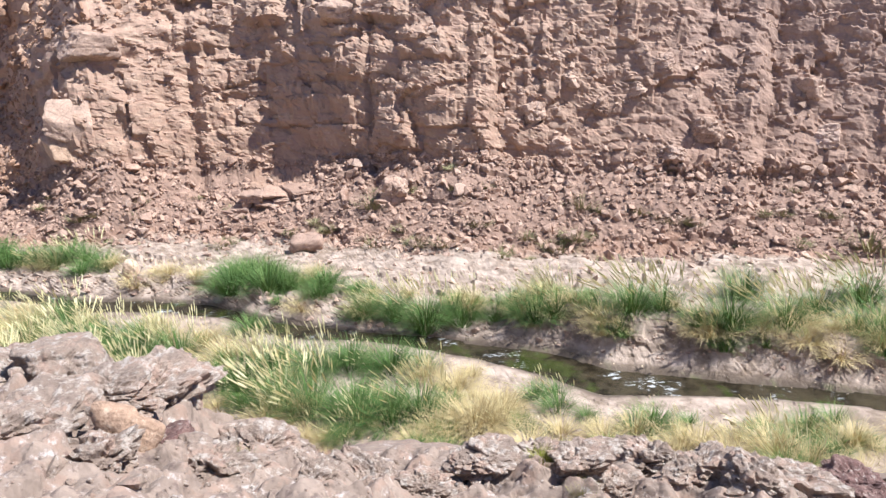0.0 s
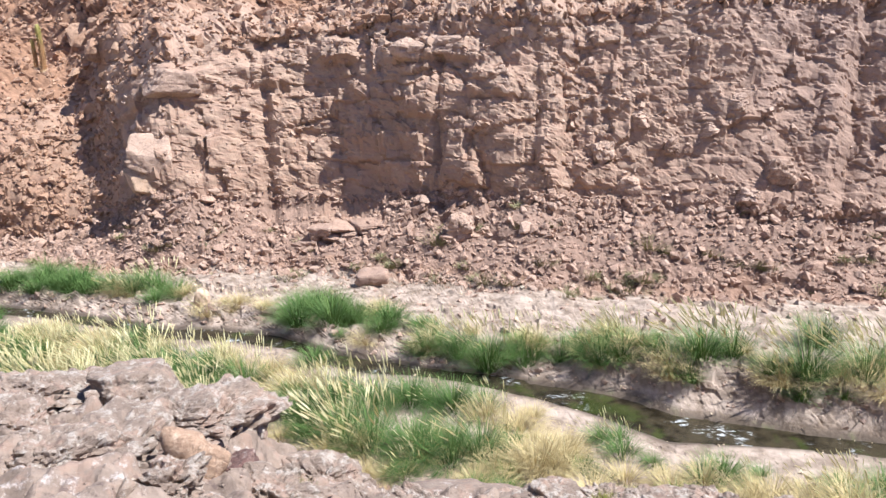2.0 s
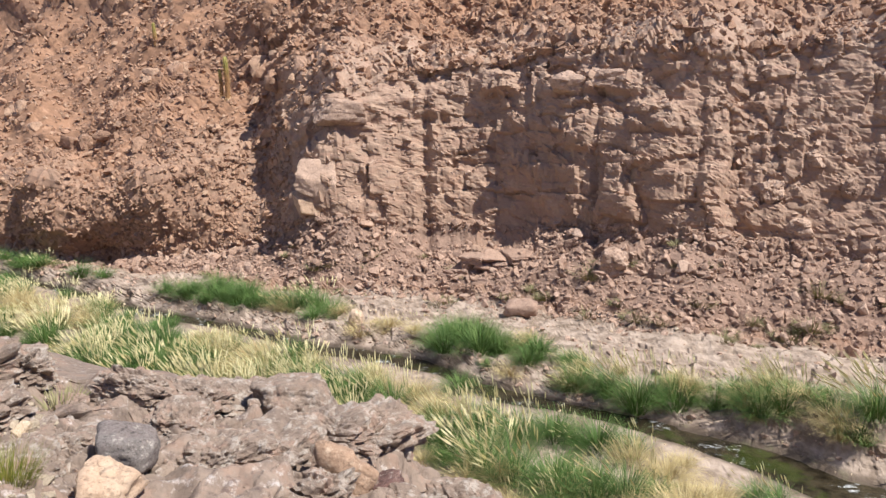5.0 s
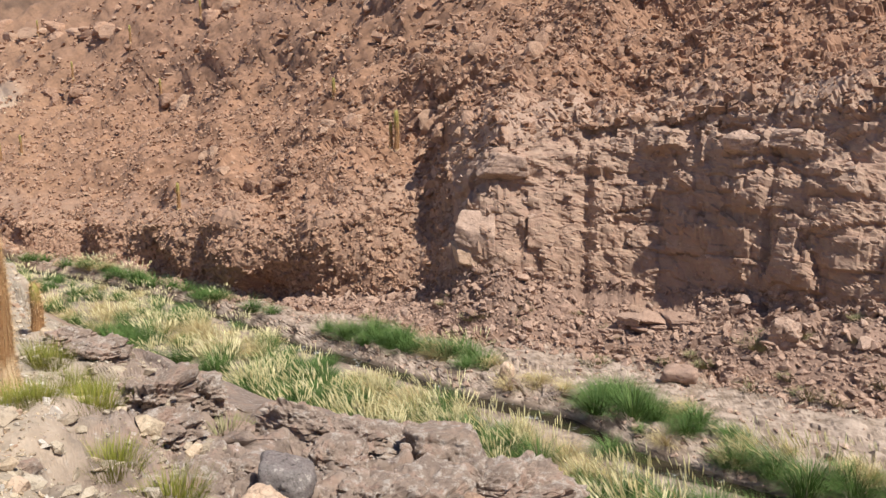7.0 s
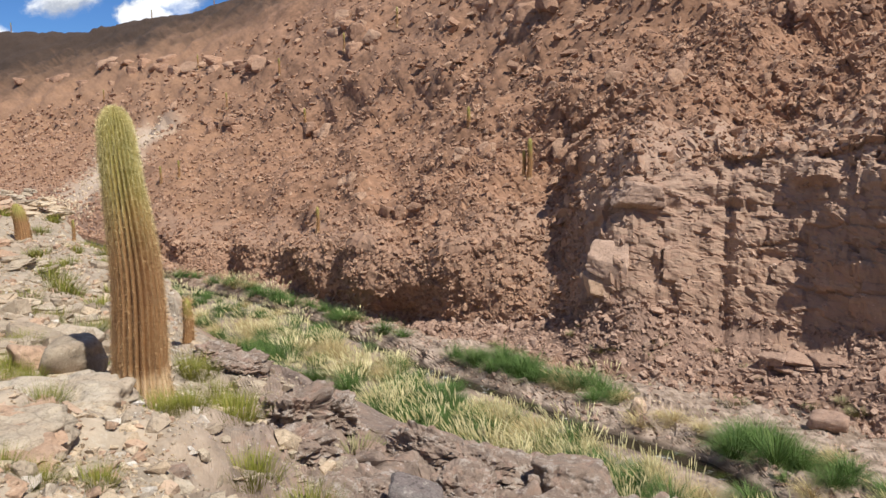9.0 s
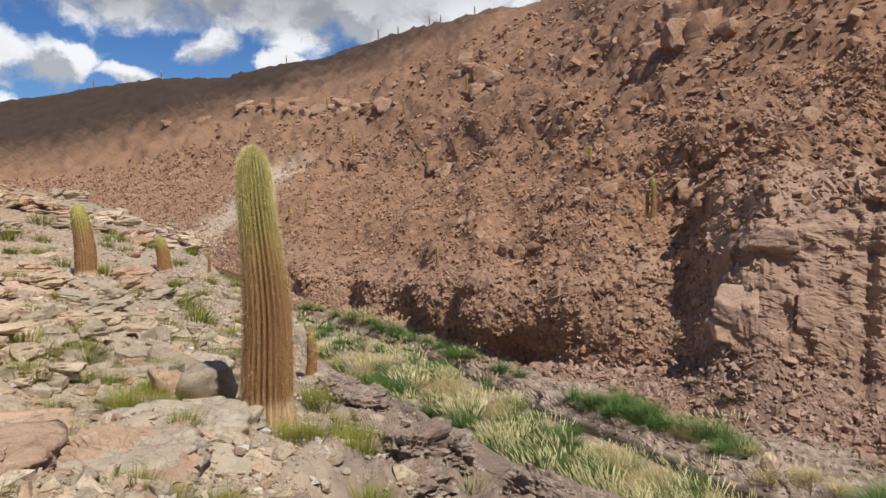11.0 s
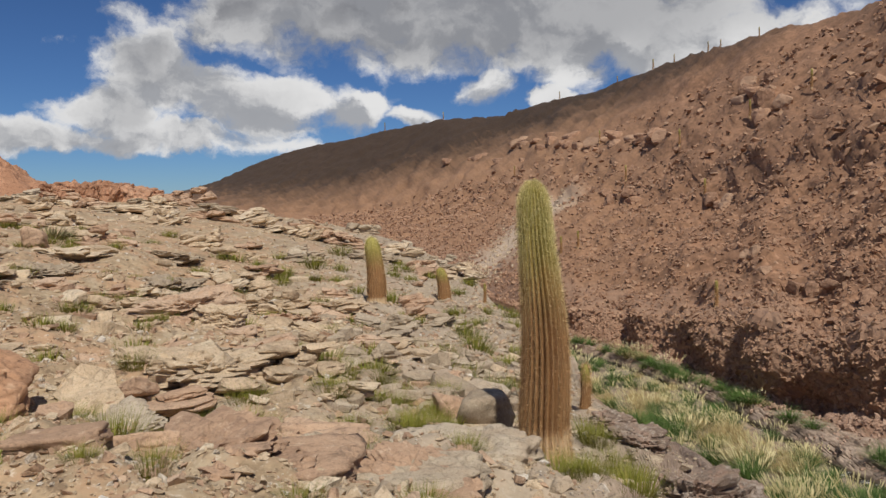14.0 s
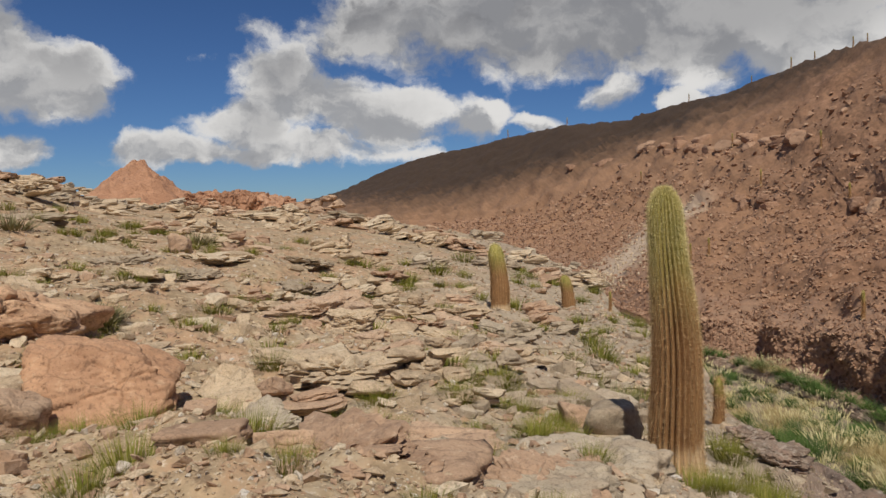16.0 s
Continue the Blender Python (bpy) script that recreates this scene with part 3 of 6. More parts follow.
def build_ground():
    a = np.radians(AZ)[None, :]
    P = np.stack([-BASE_R * np.sin(a), BASE_R * np.cos(a), BASE_Z], -1)
    du = np.roll(P, -1, 1) - np.roll(P, 1, 1)
    dv = np.gradient(P, axis=0)
    N = np.cross(dv, du)
    N /= np.linalg.norm(N, axis=-1, keepdims=True) + 1e-9
    N *= np.sign(N[..., 2].mean())
    N = smooth(smooth(N, 6, 1), 0, 0)
    flat, nor = P.reshape(-1, 3), N.reshape(-1, 3)
    rr = BASE_R.reshape(-1)
    #             stand step shelf mid edge foot water bed water bank talus wall top slope crest back rim
    huge = ramp_rows([0, .0, .16, .18, .12, .05, 0, 0, 0, .04, .10, .14, .24, .45, .2, 1, 4]).reshape(-1)
    large = ramp_rows([0, .06, .12, .14, .18, .08, .03, .05, .03, .12, .14, .07, .16, .16, .08, .1, 0]).reshape(-1)
    az_v = (np.ones((NROW, 1)) * AZ[None]).reshape(-1)
    far = np.interp(rr, [40, 200], [1, .75])
    crest_row = np.arange(NROW)[:, None] * np.ones((1, NCOL))
    wob = np.stack([waves(flat, .8, s, 2) for s in (5, 6, 7)], -1)
    d1, _, _ = blocks(flat, (4.5, 4.5, 3.6), 11, .5)
    d2, own2, e2 = blocks(flat + .25 * wob, (1.5, 1.5, 1.4), 23, .7)
    own3 = own2.copy()
    wall = ramp_rows([0, 0, 0, 0, 0, 0, 0, 0, 0, 0, .2, 1, 1, .35, .1, 0, 0]).reshape(-1)
    slope = ramp_rows([0, 0, 0, 0, 0, 0, 0, 0, 0, 0, .25, .3, .8, 1, .2, 0, 0]).reshape(-1)
    bank = ramp_rows([.1, .8, 1, 1, 1, .5, .1, .1, .2, 1, .5, 0, 0, 0, 0, 0, 0]).reshape(-1)
    edge_side = np.clip((52 - az_v) / 6, 0, 1)
    w1 = waves(flat, .22, 51, 4)
    push = huge * d1 + large * d2 + (.35 * huge + ramp_rows([0, 0, 0, 0, 0, 0, 0, 0, 0, 0, .3, .5, .7, 2.2, 1.2, 1, 3]).reshape(-1)) * w1 + .08 * large * waves(flat, 2.6, 77, 3)
    push += .06 * wall * d2
    # the cliff's jointed beds, in panels, blocks and chips
    along, dip = np.radians(az_v) * 30, BASE_Z.reshape(-1) + .05 * np.radians(az_v) * 30
    face_w = ramp_rows([0, 0, 0, 0, 0, 0, 0, 0, 0, 0, .15, .9, 1, .3, 0, 0, 0]).reshape(-1) * np.interp(az_v, [-40, -9, -5, 25, 29, 60], [.5, .5, 1, 1, .15, .1])
    on_face = face_w > .02
    bed_own = np.full(len(flat), .5)
    for width, height, seed, tilt, out, joint, bend in [(2.9, 2.5, 311, .6, .30, .04, 1.6), (1.3, 1.2, 321, .7, .24, .04, .8), (.55, .42, 331, .8, .06, .012, .25)]:
        f, own, e = courses(along[on_face] + bend * wob[on_face, 0], dip[on_face] + .6 * bend * wob[on_face, 2], width, height, seed, tilt)
        push[on_face] += face_w[on_face] * (out * f - joint * np.clip(1 - e / (.07 * (1 + .3 / width)), 0, 1))
        bed_own[on_face] = .4 * bed_own[on_face] + .6 * own

    def layer(mask, size, seed, tilt, amount, joint, width, bend=.1):
        """Adds one size of broken pieces to a stretch of the sheet, joints cut in."""
        f, own, e = blocks(flat[mask] + bend * wob[mask], size, seed, tilt)
        push[mask] += amount[mask] * f - joint[mask] * np.clip(1 - e / width, 0, 1)
        own3[mask] = own
    rows_v = crest_row.reshape(-1)
    seen = (az_v > -40) & (az_v < 110)
    up = seen & (rows_v > ROW[9]) & (rr < 120)
    gap = np.linalg.norm(dv, axis=-1).reshape(-1)

    def carried(size):
        """1 where the sheet's rows are close enough for pieces of this size, 0 where they are not."""
        return np.clip((size / gap - 1.5) / 3, 0, 1)
    for size, seed, on_wall, on_slope, joint, bend in [(.6, 37, .035, .12, .008, .03), (.26, 39, .02, .07, .004, .03)]:
        layer(up, (size, size, size * .95), seed, .9, carried(size) * (on_wall * wall + on_slope * slope), carried(size * .3) * joint * wall, .11, bend)
    low = seen & (rows_v <= ROW[10])
    grain = 1.0 - .4 * edge_side
    for size, seed, amount, joint, width, bend in [(.95, 43, .20 * grain, .07, .12, .2), (.38, 45, .10, .04, .16, .12), (.14, 47, .045, .012, .2, .05)]:
        held = bank * carried(size)
        layer(low & (held > .02), (size, size, size * .7), seed, .8, held * amount, bank * carried(size * width * 1.6) * joint, width, bend)
    held2 = np.where(rows_v < ROW[6], np.clip((.3 / gap - 2.5) / 3, 0, 1), 1.0)
    ledge = waves(flat * np.array([1, 1, .6]), .42, 131, 4) * .75
    fine = waves(flat, 1.7, 141, 3) * .22
    push += ramp_rows([0, .5, 1, 1.1, .9, .2, 0, 0, 0, .2, .4, .12, .2, .7, .2, 0, 0]).reshape(-1) * (.8 * terrace(ledge, .15) + held2 * terrace(fine, .055))
    lump = waves(flat, 1.9, 161, 5)
    near_rows = ramp_rows([0, .6, 1, 1, 1, .3, 0, 0, 0, 0, 0, 0, 0, 0, 0, 0, 0]).reshape(-1)
    push += near_rows * held2 * np.clip((54 - az_v) / 8, 0, 1) * (.34 * np.abs(lump) ** .8 + .10 * np.abs(waves(flat, 6.5, 171, 3)) - .14)
    # noses, recesses and fissures of the cliff: azimuth, half width, push
    wall_rows = ramp_rows([0, 0, 0, 0, 0, 0, 0, 0, 0, 0, .0, .75, 1, .15, 0, 0, 0]).reshape(-1)
    for a0, w0, out in [(23.4, 2.3, 1.0), (14.0, 3.8, -.75), (-22.4, .5, -.3), (-20.8, .8, .3), (-2.2, 1.6, .35), (-14.5, 3.5, .5), (29.5, 1.8, -.45), (35.5, 2.4, .6), (40.0, 1.6, -.25), (43.0, 1.6, .6), (46.5, 1.6, -.35), (17.6, .5, -.4), (5.2, .3, -.3)]:
        push += wall_rows * out * np.exp(-((az_v - a0 + .5 * waves(flat, .5, 181, 2)) / w0) ** 2)
    # slabs and ledges of the cliff: azimuth, elevation, half widths, push
    el_v = np.degrees(np.arctan2(BASE_Z, BASE_R)).reshape(-1)
    for a0, e0, wa, we, out in [(22.4, -5.0, 1.9, .8, .40), (24.6, -9.4, 1.0, 2.0, .30), (20.6, -9.5, 1.1, 3.2, .30), (3.4, -8.2, 4.9, 4.1, .40), (5.6, -3.0, 3.2, .75, .45), (-2.8, -8.2, .9, 4.2, .35),
                                (6.2, -6.3, 1.3, 1.2, .25), (1.2, -5.2, 1.6, 1.0, .28), (17.0, -4.0, 1.2, 1.2, .35), (12.6, -2.6, 1.3, .9, .4), (26.6, -2.0, 1.3, 1.5, .6), (30.3, -3.6, .9, 1.5, -.5),
                                (29.2, -9.0, 1.2, 2.0, -.45), (38.4, -5.2, 1.6, .9, .85), (40.4, -7.5, 1.2, .9, -.59), (42.7, -4.1, .8, 1.0, .72), (44.2, -5.3, .7, .9, -.52), (51.2, -9.0, .9, 1.4, .72),
                                (52.7, -9.9, .7, 1.3, -.85), (48.1, -11.3, .7, 1.4, -.65), (46.4, -10.6, 1.0, 1.6, .59), (41.0, -14.0, 2.2, .9, -.65), (41.2, -11.4, 2.3, 1.3, .59), 
                                (36.2, -10.6, 1.4, 1.8, .59), (31.6, -2.6, .7, 1.1, -.59), (34.4, -6.6, 1.6, .8, .52), (36.0, -8.2, 1.0, .7, -.45), (46.6, -6.4, 1.0, .7, .59), (47.8, -7.4, .8, .6, -.52)]:
        ew = (az_v - a0 + .35 * wob[:, 0]) / wa
        ee = (el_v - e0 + .25 * wob[:, 1]) / we
        sharp = 6 if out > 0 and a0 < 28 else 2
        push += out * np.exp(-np.abs(ew) ** sharp - np.abs(ee) ** sharp) * (rows_v > ROW[10]) * (rows_v < ROW[14])
    beds = waves(flat * np.array([.35, .35, 1.6]), 1.1, 151, 3)
    push += ramp_rows([0, 0, 0, 0, 0, 0, 0, 0, 0, 0, .1, .05, .10, 0, 0, 0, 0]).reshape(-1) * terrace(beds, .18)
    calm = np.interp(az_v, [54, 59], [1, .3])
    push *= np.where((rr > 50) & (crest_row.reshape(-1) < ROW[12] + 6), calm, 1.0)
    push *= np.where(rr < 2.5, .25, 1.0)
    # the ground close by lies calmer between its stones
    even = np.clip((az_v - 50) / 4, 0, 1) * np.clip((13 - rr) / 4, 0, 1)
    even *= .6
    push = push * (1 - even) + even * smooth(push.reshape(NROW, NCOL), 5, 1).reshape(-1)
    # no detail across the rows that the rows themselves are too far apart to carry
    coarse = np.clip((gap / (.5 * np.linalg.norm(du, axis=-1).reshape(-1) + 1e-6) - 1.3) / 1.2, 0, 1) * (rows_v < ROW[5]) * (rows_v > ROW[1])
    soft = smooth(push.reshape(NROW, NCOL), 18, 1)
    soft = (np.roll(soft, 1, 0) + 2 * soft + np.roll(soft, -1, 0)).reshape(-1) / 4
    push = push * (1 - coarse) + coarse * soft
    dense = np.clip((.5 * np.linalg.norm(du, axis=-1).reshape(-1) / (gap + 1e-6) - 1.4) / 1.4, 0, 1) * (rows_v > ROW[9]) * (rows_v < ROW[13])
    push = push * (1 - dense) + dense * smooth(push.reshape(NROW, NCOL), 8, 0).reshape(-1)
    calm_near = smooth(smooth(push.reshape(NROW, NCOL), 5, 1), 3, 0).reshape(-1)
    push = np.where((rows_v > ROW[1] - 2) & (rows_v < ROW[4]), .2 * push + .8 * calm_near, push)
    V = flat + nor * push[:, None]
    me = bpy.data.meshes.new("ground")
    i = np.arange(NROW - 1)[:, None] * NCOL
    j = np.arange(NCOL)[None]
    k = (j + 1) % NCOL
    quads = np.stack([i + j, i + NCOL + j, i + NCOL + k, i + k], -1).reshape(-1, 4)
    me.vertices.add(len(V) + 1)
    co = np.concatenate([V, [[0, 0, -1.62]]])
    me.vertices.foreach_set("co", co.astype(np.float32).ravel())
    fan = np.stack([np.full(NCOL, len(V)), j[0], k[0]], -1)
    loops = np.concatenate([quads.ravel(), fan.ravel()]).astype(np.int32)
    starts = np.concatenate([np.arange(len(quads)) * 4, len(quads) * 4 + np.arange(NCOL) * 3]).astype(np.int32)
    me.loops.add(len(loops))
    me.loops.foreach_set("vertex_index", loops)
    me.polygons.add(len(starts))
    me.polygons.foreach_set("loop_start", starts)
    me.update(calc_edges=True)
    me.validate()
    # crisp faces where the sheet is fine enough, blended ones where its rows lie far apart
    long = (np.linalg.norm(dv, axis=-1) / (.5 * np.linalg.norm(du, axis=-1) + 1e-6))[:-1] > 3.2
    long |= BASE_R[:-1] > 47
    long |= coarse.reshape(NROW, NCOL)[:-1] > .4
    me.polygons.foreach_set("use_smooth", np.append(long.reshape(-1), np.ones(NCOL, bool)))
    # kinds of ground, and the hilltop's painted cloud shadow, as weights
    w2 = waves(flat, .5, 91, 4).reshape(NROW, NCOL)
    rows = crest_row + 14 * w2
    el = np.degrees(np.arctan2(BASE_Z, BASE_R))

    def between(lo, hi, soft=3.0):
        return np.clip((rows - lo) / soft, 0, 1) * np.clip((hi - rows) / soft, 0, 1)
    kinds = {}
    kinds["crust"] = np.clip((ROW[5] - 4 - rows) / 6, 0, 1)
    kinds["silt"] = between(ROW[5] - 6, ROW[10] + 2, 5) * np.interp(AZ, [54, 59], [1, 0])[None]
    kinds["bed"] = np.clip(1 - np.abs(crest_row - ROW[7]) / 8.5, 0, 1) ** .5
    kinds["wet"] = np.clip(1 - (np.abs(crest_row - ROW[7]) - 7) / 3 + .5 * w2, 0, 1)
    kinds["cliff"] = between(ROW[10] - 4, ROW[12] + 24, 16) * ramp_rows([1] * 10 + [.30, .75] + [1] * 5) * np.interp(AZ, [24, 34], [1, .45])[None]
    # lower edge of the cloud shadow put into the hilltop's colour
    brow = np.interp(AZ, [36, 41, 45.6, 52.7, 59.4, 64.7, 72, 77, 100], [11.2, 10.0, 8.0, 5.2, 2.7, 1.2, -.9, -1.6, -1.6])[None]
    kinds["cloud_shade"] = np.clip((el - brow + 1.2 * w2) / 2.2, 0, 1) * (crest_row > ROW[12]) * (AZ[None] > 36)
    fan_az = 62 - 1.15 * (el + 5)
    kinds["scree"] = np.clip(1.3 - np.abs(AZ[None] - fan_az) / 1.5 + .8 * w2, 0, 1) * np.clip((.6 - el) / 1.5, 0, 1) * np.clip((el + 9) / 1.5, 0, 1) * (crest_row > ROW[10])
    kinds["crumb"] = np.clip((56 - AZ[None] + 6 * w2) / 8, 0, 1) * np.clip((BASE_R - 1.5 + w2) / 2.5, 0, 1)
    tint = .45 * own2 + .55 * own3
    kinds["block"] = (tint * (1 - face_w) + bed_own * face_w).reshape(NROW, NCOL)
    kinds["mauve"] = np.clip((-9 - AZ[None] + 8 * w2) / 8, 0, 1) * np.ones((NROW, 1))
    kinds["talus"] = between(ROW[10] - 2, ROW[11] + 6, 8)
    kinds["pale"] = np.clip((79 - AZ[None] + 6 * w2) / 10, 0, 1) * np.clip((AZ[None] - 45 + 4 * w2) / 4, 0, 1)
    kinds["ochre"] = np.clip((AZ[None] - 48 + 5 * w2) / 9, 0, 1) * (crest_row > ROW[12] - 4)
    for name, w in kinds.items():
        at = me.attributes.new(name, "FLOAT", "POINT")
        at.data.foreach_set("value", np.append(w.reshape(-1), 1.0 if name == "crust" else 0.0).astype(np.float32))
    me.materials.append(GROUND)
    ob = new("ground", me)
    tagged(ob, "rocky canyon ground with red cliff, rubble slopes and silty stream flat", "ground", kind="structure")
    return ob, V.reshape(NROW, NCOL, 3), N


GROUND_OB, SHEET, SHEET_N = build_ground()


def ground_at(x, y):
    """The sheet's height at a place of the plan, and the row and column there."""
    az, r = math.degrees(math.atan2(-x, y)), math.hypot(x, y)
    if az < -100:
        az += 360
    c = int(np.clip(np.searchsorted(AZ, az), 1, NCOL - 1))
    c -= abs(AZ[c - 1] - az) < abs(AZ[c] - az)
    k = int(np.clip(np.searchsorted(BASE_R[:, c], r), 1, NROW - 1))
    lo, hi = BASE_R[k - 1, c], BASE_R[k, c]
    f = (r - lo) / max(hi - lo, 1e-6)
    return float(SHEET[k - 1, c, 2] * (1 - f) + SHEET[k, c, 2] * f), k, c


def at_polar(az, r):
    a = radians(az)
    x, y = -r * math.sin(a), r * math.cos(a)
    return x, y, ground_at(x, y)[0]


def part(name, bm, material, parent=None, label="", smooth_faces=False):
    """A bmesh, or a ready mesh, as one mesh object."""
    if isinstance(bm, bpy.types.Mesh):
        me = bm
    else:
        me = bpy.data.meshes.new(name)
        bm.to_mesh(me)
        bm.free()
    if material and not me.materials:
        me.materials.append(material)
    if smooth_faces:
        me.polygons.foreach_set("use_smooth", [True] * len(me.polygons))
    ob = new(name, me)
    if parent:
        ob.parent = parent
    if label:
        ob["label"] = label
    return ob


def mesh_from(name, verts, faces):
    me = bpy.data.meshes.new(name)
    verts = np.asarray(verts, float)
    me.from_pydata(verts.tolist(), [], faces)
    me.update()
    rise = me.attributes.new("rise", "FLOAT", "POINT")     # height over its own foot
    rise.data.foreach_set("value", verts[:, 2].astype(np.float32))
    return me


# ---- water ----
def build_stream():
    az = np.linspace(-50, 64, 230)
    near = np.interp(az, L_NEAR_WATER[:, 0], L_NEAR_WATER[:, 1]) - .25
    farr = np.interp(az, L_FAR_WATER[:, 0], L_FAR_WATER[:, 1]) + .25
    verts, faces = [], []
    k = 7
    for i, a in enumerate(az):
        for j in range(k):
            r = near[i] + (farr[i] - near[i]) * j / (k - 1)
            verts.append((-r * math.sin(radians(a)), r * math.cos(radians(a)), bank_z(a, (near[i] + farr[i]) / 2) - .09))
    for i in range(len(az) - 1):
        for j in range(k - 1):
            faces.append((i * k + j, i * k + j + 1, (i + 1) * k + j + 1, (i + 1) * k + j))
    ob = part("stream_water", mesh_from("stream_water", verts, faces), WATER, smooth_faces=True)
    ob.visible_shadow = False
    tagged(ob, "shallow clear stream with small riffles over a weedy bed", "water", kind="structure")


build_stream()


# ---- stones and boulders ----
def hull_mesh(name, seed, count=16, squash=(1, .8, .55)):
    """An angular stone, about one unit across: the hull of random points."""
    rnd = random.Random(seed)
    bm = bmesh.new()
    for _ in range(count):
        v = Vector((rnd.gauss(0, 1), rnd.gauss(0, 1), rnd.gauss(0, 1))).normalized() * rnd.uniform(.42, .56)
        bm.verts.new((v.x * squash[0], v.y * squash[1], v.z * squash[2]))
    out = bmesh.ops.convex_hull(bm, input=bm.verts[:])
    loose = list({g for g in out["geom_interior"] + out["geom_unused"] if isinstance(g, bmesh.types.BMVert)})
    bmesh.ops.delete(bm, geom=loose, context="VERTS")
    bmesh.ops.recalc_face_normals(bm, faces=bm.faces[:])
    me = bpy.data.meshes.new(name)
    bm.to_mesh(me)
    bm.free()
    return me


def plate_mesh(name, seed, thick=.22):
    """A broken bed of rock, about one unit across: an angular outline, a rough top and an undercut edge."""
    rng = np.random.default_rng(seed)
    m = int(rng.integers(6, 10))
    th = np.sort((np.arange(m) + rng.uniform(-.32, .32, m)) / m * 2 * math.pi)
    ra = rng.uniform(.30, .58, m)
    ring = np.stack([np.cos(th) * ra, np.sin(th) * ra * rng.uniform(.6, .9)], -1)
    bm = bmesh.new()

    def loop(scale, z, jitter):
        return [bm.verts.new((x * scale + rng.normal(0, .012), y * scale + rng.normal(0, .012), z + rng.normal(0, jitter))) for x, y in ring]
    rings = [loop(.66, -thick * .55, .01), loop(.97, -thick * .25, .025), loop(1.0, thick * .33, .02), loop(.96, thick * .45, .02), loop(.5, thick * .5, .04)]
    for a, b in zip(rings[:-1], rings[1:]):
        for i in range(m):
            bm.faces.new((a[i], a[(i + 1) % m], b[(i + 1) % m], b[i]))
    tip = bm.verts.new((0, 0, thick * .5))
    for i in range(m):
        bm.faces.new((rings[-1][i], rings[-1][(i + 1) % m], tip))
    bm.faces.new(list(reversed(rings[0])))
    bmesh.ops.triangulate(bm, faces=bm.faces[:])
    me = bpy.data.meshes.new(name)
    bm.to_mesh(me)
    bm.free()
    return me


PLATES = [plate_mesh("slab", 240 + i, random.Random(i + 70).uniform(.16, .36)) for i in range(14)]
STONES = [hull_mesh("stone", 100 + i, 13 + i % 5, (1, random.Random(i).uniform(.6, .95), random.Random(i + 50).uniform(.4, .8))) for i in range(12)]
SLABS = [hull_mesh("slab", 200 + i, 14, (1, random.Random(i).uniform(.55, .9), random.Random(i + 9).uniform(.18, .32))) for i in range(10)]


def arrays(me):
    v = np.empty(len(me.vertices) * 3, np.float32)
    me.vertices.foreach_get("co", v)
    t = np.array([p.vertices[:] for p in me.polygons])
    return v.reshape(-1, 3), t


def turn_matrix(rng, lean):
    e = Euler((rng.normal(0, lean), rng.normal(0, lean), rng.uniform(0, 6.283)))
    return np.array(e.to_matrix())


def pick_spots(rng, count, row_lo, row_hi, az_lo=-34, az_hi=106):
    rows = rng.integers(row_lo, row_hi, count)
    cols = np.clip(np.searchsorted(AZ, rng.uniform(az_lo, az_hi, count)), 0, NCOL - 1)
    return rows, cols


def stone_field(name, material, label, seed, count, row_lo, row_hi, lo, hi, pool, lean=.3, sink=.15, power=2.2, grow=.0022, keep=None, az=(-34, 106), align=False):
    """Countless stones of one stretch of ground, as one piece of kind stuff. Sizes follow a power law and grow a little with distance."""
    rng = np.random.default_rng(seed)
    rows, cols = pick_spots(rng, count, row_lo, row_hi, *az)
    shapes = [arrays(m) for m in pool]
    vs, fs, base = [], [], 0
    for k in range(count):
        p, nrm, dist = SHEET[rows[k], cols[k]], SHEET_N[rows[k], cols[k]], BASE_R[rows[k], cols[k]]
        if keep is not None and not keep(p, AZ[cols[k]], dist):
            continue
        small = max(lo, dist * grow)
        u = rng.random()
        size = small * (1 - u * (1 - (small / max(hi, small * 1.5)) ** (power - 1))) ** (-1 / (power - 1))
        v, f = shapes[rng.integers(len(shapes))]
        turn = np.array(Euler((rng.normal(0, lean), rng.normal(0, lean), radians(AZ[cols[k]]) + rng.normal(0, lean * 1.6))).to_matrix()) if align else turn_matrix(rng, lean)
        m = turn * (size * rng.uniform(.8, 1.25, 3))[None, :]
        vs.append(v @ m.T + p + nrm * size * (.5 - sink - .35) + np.array([0, 0, size * .02]))
        fs.append(f + base)
        base += len(v)
    ob = part(name, mesh_from(name, np.concatenate(vs), np.concatenate(fs).tolist()), material)
    return tagged(ob, label, "stones", kind="stuff")


